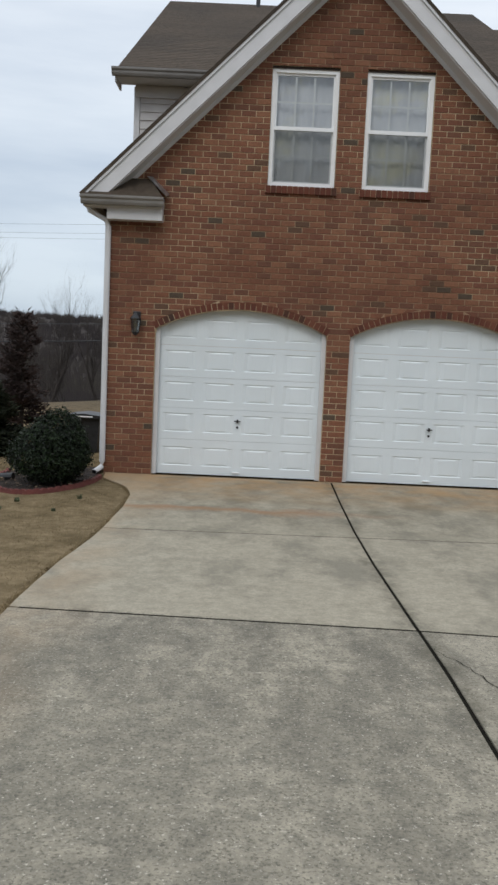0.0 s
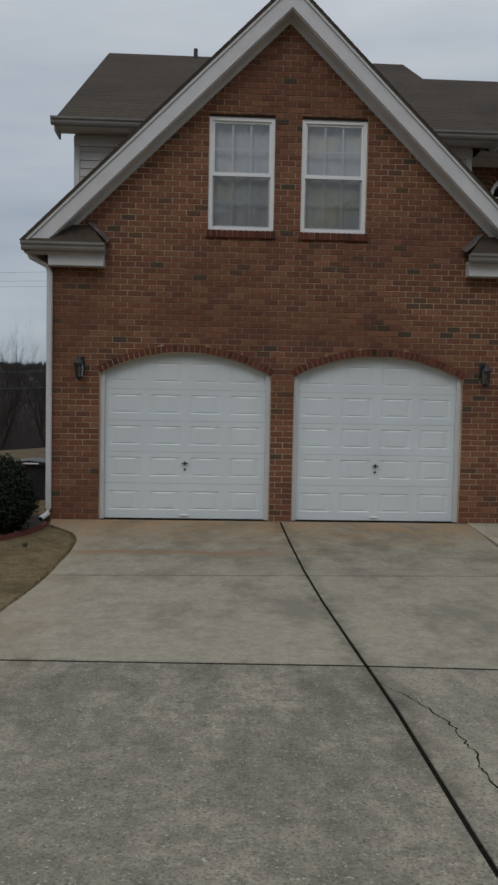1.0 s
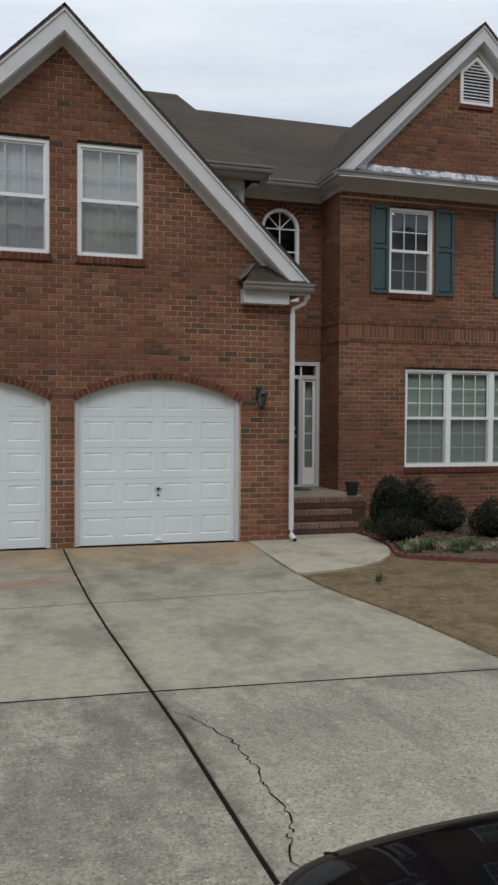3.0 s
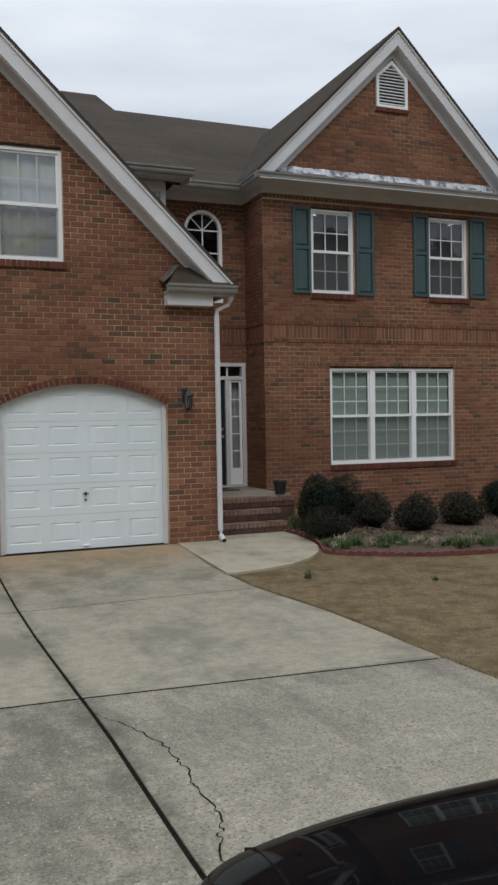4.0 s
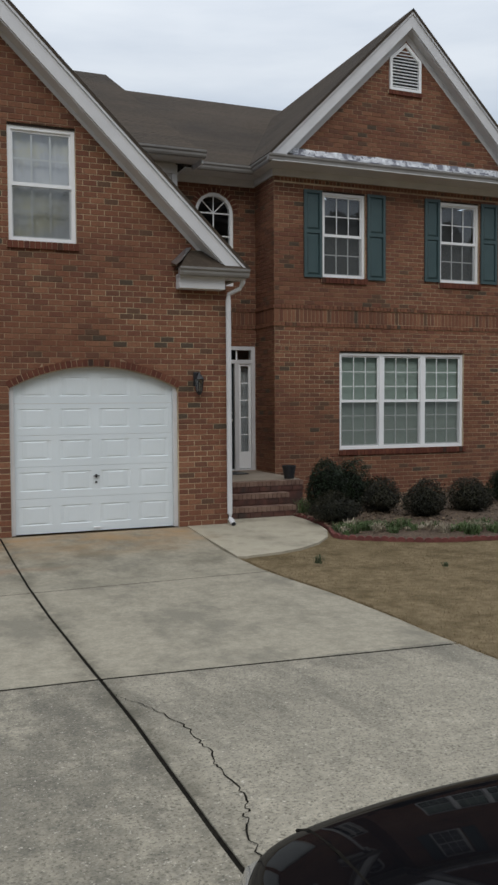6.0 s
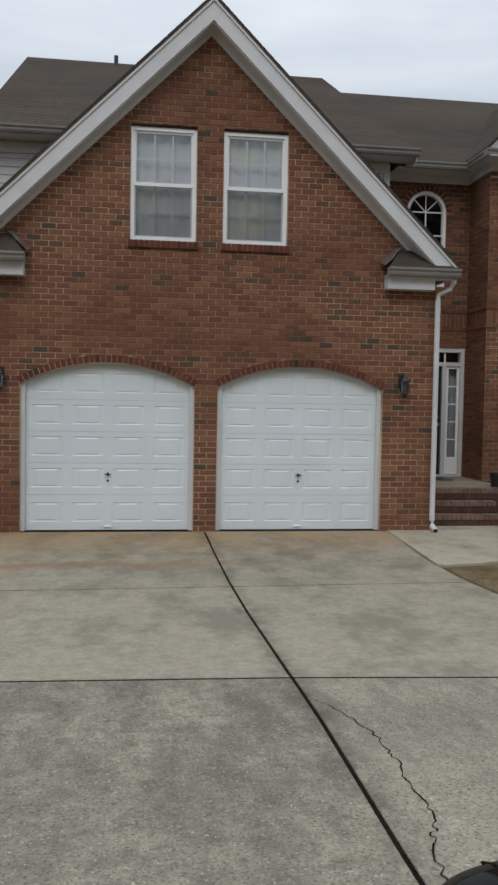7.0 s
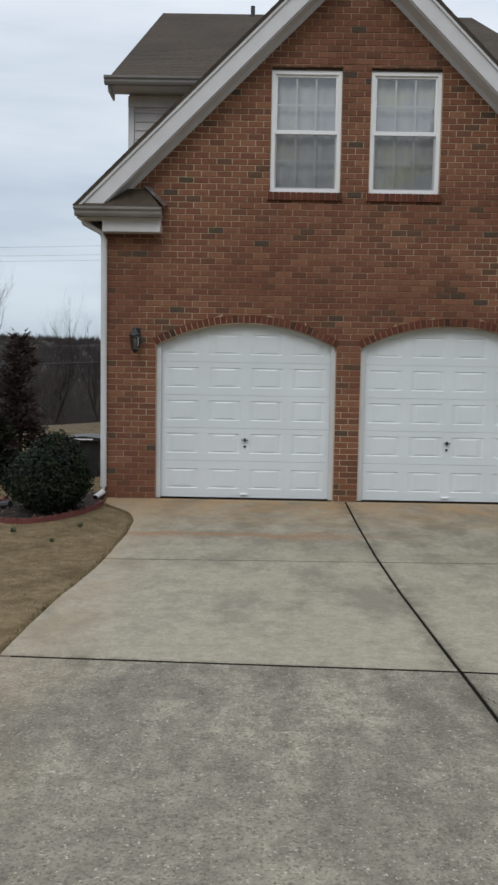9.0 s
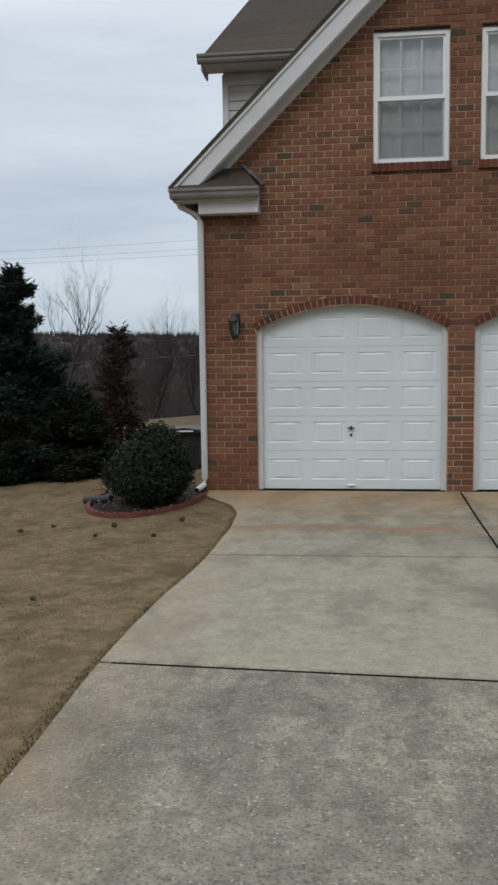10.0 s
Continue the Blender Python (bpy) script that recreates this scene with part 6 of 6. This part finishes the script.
for s in (-1, 1):
    bm = bmesh.new()
    tube(bm, [(s * 0.20, 0.27, 0.10), (s * 0.25, 0.27, 0.10)], 0.10, 14)
    part("wheel", bm, M_TYRE, root)
tagged(root, "black wheeled rubbish bin behind the corner shrub", "rubbish bin")


# ---- trees ----
def conifer(x, y, h, r, n, mat, seed, label, bare=0.03, power=0.8):
    z = ground_z(x, y)
    root = thing("conifer_tree", (x, y, z), local=True)
    rng = random.Random(seed)
    bm = bmesh.new()
    tube(bm, [(0, 0, -0.1), (0.02, 0.01, h * 0.5), (0, 0, h * 0.97)], [0.09 * h / 4, 0.05 * h / 4, 0.008], 8)
    part("trunk", bm, M_BARK, root)
    bm = bmesh.new()
    verts, faces = [], []
    whorls = int(h / 0.16)
    for w in range(whorls):
        t = w / whorls
        zz = h * (bare + (1 - bare) * t)
        rad = r * (1 - t) ** power * (0.87 + 0.13 * math.sin(w * 2.1 + seed)) + 0.05
        for b in range(max(4, int(9 - 4 * t))):
            a = rng.uniform(0, 6.283)
            L = rad * rng.uniform(0.65, 1.15)
            rise = 0.12 + 0.5 * t
            d = Vector((math.cos(a), math.sin(a), rise)).normalized()
            s = Vector((-math.sin(a), math.cos(a), 0))
            p0 = Vector((0, 0, zz))
            tip = p0 + d * L - Vector((0, 0, 0.18 * L))
            tube(bm, [p0, p0 + d * L * 0.6, tip], [0.014, 0.009, 0.003], 3, close=False)
            m = int(n * L / (whorls * 7 * r * 0.5)) + 10
            for _ in range(m):
                u = rng.uniform(0.12, 1.05)
                c = p0.lerp(tip, u) + s * rng.gauss(0, 0.10 * L + 0.02) + Vector((0, 0, rng.gauss(-0.02, 0.05)))
                q = (d * rng.uniform(0.3, 1) + s * rng.uniform(-1, 1) + Vector((0, 0, rng.uniform(-0.35, 0.5)))).normalized()
                l = rng.uniform(0.05, 0.13)
                sd = q.cross(Vector((rng.gauss(0, 1), rng.gauss(0, 1), rng.gauss(0, 1)))).normalized() * 0.017
                k = len(verts)
                verts += [tuple(c - sd), tuple(c + q * l), tuple(c + sd)]
                faces.append((k, k + 1, k + 2))
    part("limb_crown", bm, M_BARK, root)
    raw("crown", verts, faces, mat, root)
    return tagged(root, label, "tree")


conifer(-3.56, 2.6, 3.50, 1.74, 90000, M_NEEDLE, 21, "tall dark green conifer at the lawn's edge", 0.0, 0.88)
conifer(-4.9, 2.9, 3.4, 1.50, 40000, M_NEEDLE, 22, "dark green conifer at the lawn's edge", 0.0, 0.7)
conifer(-2.62, 2.3, 1.36, 0.95, 45000, M_NEEDLE2, 23, "low spreading brown-green conifer at the lawn's edge", 0.0, 0.42)
conifer(-3.35, 1.9, 1.05, 0.85, 30000, M_NEEDLE2, 28, "small scrubby brown-green conifer", 0.0, 0.45)
conifer(-2.90, 6.5, 2.62, 0.66, 5200, M_RUSTLEAF, 24, "narrow rusty brown cedar behind the lawn", 0.10, 0.42)
conifer(19.6, 8.2, 4.2, 1.5, 26000, M_NEEDLE, 25, "dark green conifer beyond the house", 0.14)
conifer(21.5, 9.5, 4.6, 1.7, 20000, M_NEEDLE, 26, "dark green conifer beyond the house", 0.12)
conifer(24.0, 8.0, 4.4, 1.7, 16000, M_NEEDLE, 27, "dark green conifer beyond the house", 0.14)


def bare_tree(x, y, h, seed, label):
    z = ground_z(x, y)
    root = thing("bare_tree", (x, y, z), local=True)
    rng = random.Random(seed)
    trunk, limbs = bmesh.new(), bmesh.new()

    def grow(bm, p, d, L, r, depth):
        pts, rs, q = [p], [r], d
        for k in range(3):
            q = (q + Vector((rng.gauss(0, 0.14), rng.gauss(0, 0.14), rng.gauss(0.05, 0.10)))).normalized()
            pts.append(pts[-1] + q * L / 3)
            rs.append(r * (1 - 0.2 * (k + 1)))
        tube(bm, pts, rs, 4 if depth else 7, close=False)
        if depth < 6:
            for k in range(3 if depth else 6):
                u = rng.randint(1, 3)
                dd = (q + Vector((rng.gauss(0, 0.42), rng.gauss(0, 0.42), rng.gauss(0.55, 0.3)))).normalized()
                grow(limbs, pts[u], dd, L * rng.uniform(0.55, 0.78), rs[u] * 0.70, depth + 1)
    grow(trunk, Vector((0, 0, -0.2)), Vector((0, 0, 1)), h * 0.42, h * 0.019, 0)
    part("trunk", trunk, M_BARK, root)
    part("limb_crown", limbs, M_BARK, root)
    return tagged(root, label, "tree")


for i, (x, y, h) in enumerate(((-16.6, 42, 12.2), (-10.6, 42, 8.6), (-7.6, 43, 8.2), (-19.5, 46, 9.6), (-13.6, 62, 8.8), (-12.4, 50, 8.0), (-4.2, 46, 8.6))):
    bare_tree(x, y, h, 31 + i, "leafless grey winter tree in the valley")

# woods on the far hill
rs = random.Random(9)
verts, faces = [], []
for _ in range(9000):
    d = 70 + 350 * rs.random() ** 1.5
    a = rs.uniform(radians(58), radians(140))
    x, y = 3 + d * math.cos(a), d * math.sin(a)
    z = ground_z(x, y) - 0.3
    h = rs.uniform(3.2, 5.5) * (0.8 if d < 140 else 1.0 if d < 300 else 0.65)
    for _ in range(14):
        ox, oy, w = rs.gauss(0, 1.2), rs.gauss(0, 0.8), rs.uniform(0.02, 0.06) * (1 + d / 120)
        k = len(verts)
        verts += [(x + ox * 0.5 - w, y + oy, z), (x + ox * 0.5 + w, y + oy, z), (x + ox * 1.4, y + oy, z + h * rs.uniform(0.45, 1.0) * (1.1 - 0.2 * abs(ox)))]
        faces.append((k, k + 1, k + 2))
# a belt of tall trees across the street, mirrored in the panes
for _ in range(520):
    x, y = rs.uniform(-60, 80), rs.uniform(-50, -40)
    z = ground_z(x, y) - 0.3
    h = rs.uniform(11.5, 14) + 8.5 * smoothstep(11, 16, x) - 6.0 * smoothstep(27, 31, x)
    for _ in range(520):
        zz = 0.12 + 0.88 * rs.random() ** 0.75
        rr = 3.2 * (1 - zz) ** 0.45 + 0.15
        a = rs.uniform(0, 6.283)
        cx_, cy_, cz_ = x + rr * math.cos(a) * rs.random(), y + rr * math.sin(a) * rs.random(), z + zz * h
        k = len(verts)
        verts += [(cx_ - 0.19, cy_, cz_ - 0.15), (cx_ + 0.2, cy_ + 0.1, cz_ - 0.08), (cx_ + rs.gauss(0, 0.12), cy_ - 0.1, cz_ + 0.24)]
        faces.append((k, k + 1, k + 2))
    k = len(verts)
    verts += [(x - 0.2, y, z), (x + 0.2, y, z), (x, y, z + h * 0.9)]
    faces.append((k, k + 1, k + 2))
woods = raw("far_woods", verts, faces, M_FARWOOD)
tagged(woods, "grey-brown leafless woods on the far hill", "woods", kind="stuff")

# overhead lines across the valley
for z0, rise, y0, r in ((11.26, 0.035, 62, 0.008), (10.58, 0.031, 62, 0.008), (10.15, 0.029, 62, 0.008), (2.70, 0.034, 40, 0.018), (1.60, 0.045, 40, 0.026)):
    pts = []
    for k in range(25):
        x = -90 + 150 * k / 24
        pts.append((x, y0, z0 + rise * (x + (28 if y0 > 50 else 15)) + 0.0006 * (x + 15) ** 2))
    bm = bmesh.new()
    tube(bm, pts, r, 4)
    tagged(part("power_line", bm, M_BLACK), "thin dark overhead wire strung across the valley", "power line", group="overhead wires")

# pale street kerb far to the east
bm = boxes((16.5, 40, 3.2, 4.6, -0.3, 0.06))
tagged(part("road", bm, M_STEP), "pale concrete road edge beyond the lawn", "road", kind="structure")


# ---- the parked car ----
CX, CY = 3.53, -12.655
car = thing("car", (CX, CY, drive_z(CY)), local=True)
L2 = 2.12
# stations: y, half width, height of shoulder, height of middle, sill
STN = [(2.1, 0.5, 0.534, 0.552, 0.3),
       (2.07, 0.62, 0.614, 0.652, 0.25),
       (2, 0.72, 0.674, 0.727, 0.22),
       (1.9, 0.78, 0.714, 0.777, 0.2),
       (1.72, 0.83, 0.759, 0.827, 0.19),
       (1.45, 0.86, 0.804, 0.877, 0.19),
       (1.15, 0.875, 0.829, 0.907, 0.19),
       (0.95, 0.88, 0.849, 0.927, 0.19),
       (0.4, 0.885, 0.875, 0.960, 0.19),
       (-0.6, 0.885, 0.890, 0.960, 0.19),
       (-1.4, 0.88, 0.900, 0.960, 0.2),
       (-1.9, 0.84, 0.880, 0.930, 0.22),
       (-2.12, 0.76, 0.800, 0.840, 0.28),
       (-2.2, 0.66, 0.660, 0.680, 0.34)]


def section(y, w, sh, md, sill, n=11):
    """One half-round cross-section of the body, from sill to sill over the top."""
    pts = [(-w * 0.94, sill), (-w, sill + 0.15), (-w, sh - 0.16), (-w * 0.985, sh - 0.07)]
    for k in range(n):
        t = -1 + 2 * k / (n - 1)
        pts.append((t * w * 0.95, sh + (md - sh) * (1 - abs(t) ** 3.2)))
    pts += [(w * 0.985, sh - 0.07), (w, sh - 0.16), (w, sill + 0.15), (w * 0.94, sill)]
    return [(x, y, z) for x, z in pts]


bm = bmesh.new()
rings = [[bm.verts.new(p) for p in section(*s)] for s in STN]
for a, b in zip(rings, rings[1:]):
    for k in range(len(a) - 1):
        bm.faces.new((a[k], a[k + 1], b[k + 1], b[k]))
    bm.faces.new((a[-1], a[0], b[0], b[-1]))
bm.faces.new(rings[0][::-1])
bm.faces.new(rings[-1])
bmesh.ops.recalc_face_normals(bm, faces=bm.faces[:])
body = part("body", bm, M_CAR, car, smooth=True)
sub = body.modifiers.new("round", "SUBSURF")
sub.levels = sub.render_levels = 2
bm = bmesh.new()
CAB = [(0.98, 0.76, 0.925, 0.93), (0.35, 0.68, 1.30, 1.34), (-0.10, 0.64, 1.41, 1.45), (-0.9, 0.63, 1.42, 1.46), (-1.5, 0.66, 1.25, 1.29), (-1.95, 0.74, 0.90, 0.92)]
rings = []
for y, w, sh, md in CAB:
    base_w = 0.845
    p = [(-base_w, y, 0.86), (-w, y, sh)] + [(w * t, y, sh + (md - sh) * (1 - t * t)) for t in (-0.5, 0, 0.5)] + [(w, y, sh), (base_w, y, 0.86)]
    rings.append([bm.verts.new(q) for q in p])
for a, b in zip(rings, rings[1:]):
    for k in range(len(a) - 1):
        bm.faces.new((a[k], a[k + 1], b[k + 1], b[k]))
bm.faces.new(rings[0][::-1])
bm.faces.new(rings[-1])
bmesh.ops.recalc_face_normals(bm, faces=bm.faces[:])
part("cabin_glass", bm, M_CARGLASS, car, "dark tinted glass", smooth=False)
part("roof", boxes((-0.60, 0.60, -0.95, -0.05, 1.435, 1.475), bevel=0.015), M_CAR, car)
for s in (-1, 1):
    bm = bmesh.new()
    tube(bm, [(s * 0.80, 1.0, 0.90), (s * 0.70, 0.36, 1.32), (s * 0.655, -0.10, 1.43), (s * 0.645, -0.9, 1.44), (s * 0.68, -1.5, 1.27), (s * 0.77, -1.97, 0.90)], 0.035, 6)
    part("roof_pillar", bm, M_CAR, car)
    bm = bmesh.new()
    tube(bm, [(s * 0.86, 0.72, 0.98), (s * 0.99, 0.68, 1.02), (s * 1.02, 0.64, 1.03)], [0.03, 0.085, 0.06], 10)
    part("door_mirror", bm, M_CAR, car)
    bm = bmesh.new()
    tube(bm, [(s * 0.53, 2.03, 0.575), (s * 0.69, 1.93, 0.60), (s * 0.80, 1.74, 0.64)], [0.055, 0.075, 0.02], 10)
    part("headlamp", bm, M_LAMPGLASS, car, "clear headlamp lens", smooth=True)
    bm = bmesh.new()
    tube(bm, [(s * 0.60, -2.17, 0.72), (s * 0.80, -2.02, 0.74)], 0.07, 10)
    part("tail_lamp", bm, M_PLASTICRED, car, "red tail lamp")
    for y in (1.35, -1.35):
        bm = bmesh.new()
        tube(bm, [(s * 0.70, y, 0.315), (s * 0.895, y, 0.315)], 0.315, 28)
        wheel = part("wheel", bm, M_TYRE, car)
        bm = bmesh.new()
        tube(bm, [(s * 0.885, y, 0.315), (s * 0.903, y, 0.315)], [0.20, 0.19], 20)
        part("rim", bm, M_RIM, wheel, "silver alloy rim")
    for y in (0.25, -0.75):
        part("door_handle", boxes((s * 0.885 - 0.02, s * 0.885 + 0.02, y - 0.1, y + 0.1, 0.78, 0.81), bevel=0.006), M_CAR, car)


def hood_z(x, y):
    for (ya, wa, sa, ma, _), (yb, wb, sb, mb, _) in zip(STN, STN[1:]):
        if yb <= y <= ya:
            t = (ya - y) / (ya - yb)
            w, sh, md = wa + (wb - wa) * t, sa + (sb - sa) * t, ma + (mb - ma) * t
            return sh + (md - sh) * (1 - min(1, abs(x) / (w * 0.95)) ** 3.2)
    return 0.9


for s in (-1, 1):
    bm = bmesh.new()
    pts = [(s * (0.60 + 0.16 * t), 2.0 - 1.02 * t) for t in np.linspace(0, 1, 12)]
    tube(bm, [(x, y, hood_z(x, y) - 0.006) for x, y in pts], 0.004, 4)
    part("bonnet_seam", bm, M_JOINT, car, "thin dark gap beside the bonnet")
    bm = bmesh.new()
    tube(bm, [(s * 0.33, 1.08, hood_z(0.33, 1.08) - 0.006), (s * 0.33, 1.10, hood_z(0.33, 1.10) + 0.012)], [0.014, 0.010], 8)
    part("washer_nozzle", bm, M_BLACK, car, "small black washer nozzle")
    bm = bmesh.new()
    tube(bm, [(s * 0.1, 1.0, 0.955), (s * 0.35 + 0.2, 0.92, 0.985)], 0.01, 5)
    part("wiper", bm, M_BLACK, car)
part("grille", boxes((-0.42, 0.42, 2.085, 2.10, 0.36, 0.46), bevel=0.005), M_BLACK, car)
tagged(car, "glossy black car parked on the driveway", "car")


# ---- the brickwork, wall by wall ----
brick_wall("wall_garage_front", front(0.0), 0, -0.09, 7.2, g_left, g_right, (D1, D2, W1, W2), (), lambda u, v: v < 1.9 or 2.4 < v < 3.1, label="red brick garage front with two arched openings")
garage = bpy.data.objects["wall_garage_front"]
arch_ring(garage, D1, 0.0)
arch_ring(garage, D2, 0.0)


def v_left(z):
    return VX0 if z < 6.15 else max(VX0, V_C - (8.93 - z) / V_SLOPE)


def v_right(z):
    return VX1 if z < 6.15 else min(VX1, V_C + (8.93 - z) / V_SLOPE)


brick_wall("wall_wing_front", front(VY), 0, -0.2, 8.9, v_left, v_right, (W3, W4, W5, VENT),
           ((3.252, 3.333, 0.0765, 0.024), (3.333, 3.577, 0.0813, 0.008), (3.577, 3.658, 0.0765, 0.024), (2.812, 2.894, 0.0765, 0.012), (5.875, 5.955, 0.0765, 0.008)),
           lambda u, v: 0.6 < v < 2.4 and u < 11.5 or 4.0 < v < 5.2 and u < 9.4, label="red brick wing front with a soldier-course band")
brick_wall("wall_wing_side", west(VX0), -90, -0.2, 6.1, const(VY), const(EY + 0.1), (), ((3.252, 3.333, 0.0765, 0.024), (3.333, 3.577, 0.0813, 0.008), (3.577, 3.658, 0.0765, 0.024)), None, label="short red brick side of the wing", core_from=const(VY + 0.224))
brick_wall("wall_entrance", front(EY), 0, 0.2, 6.06, const(6.5), const(VX0 + 0.1), (ED, W6), ((3.252, 3.333, 0.0765, 0.020), (3.333, 3.577, 0.0813, 0.008), (3.577, 3.658, 0.0765, 0.020)), lambda u, v: v > 2.9 and u > 6.9, label="red brick wall round the front door")
arch_ring(bpy.data.objects["wall_entrance"], W6, EY)
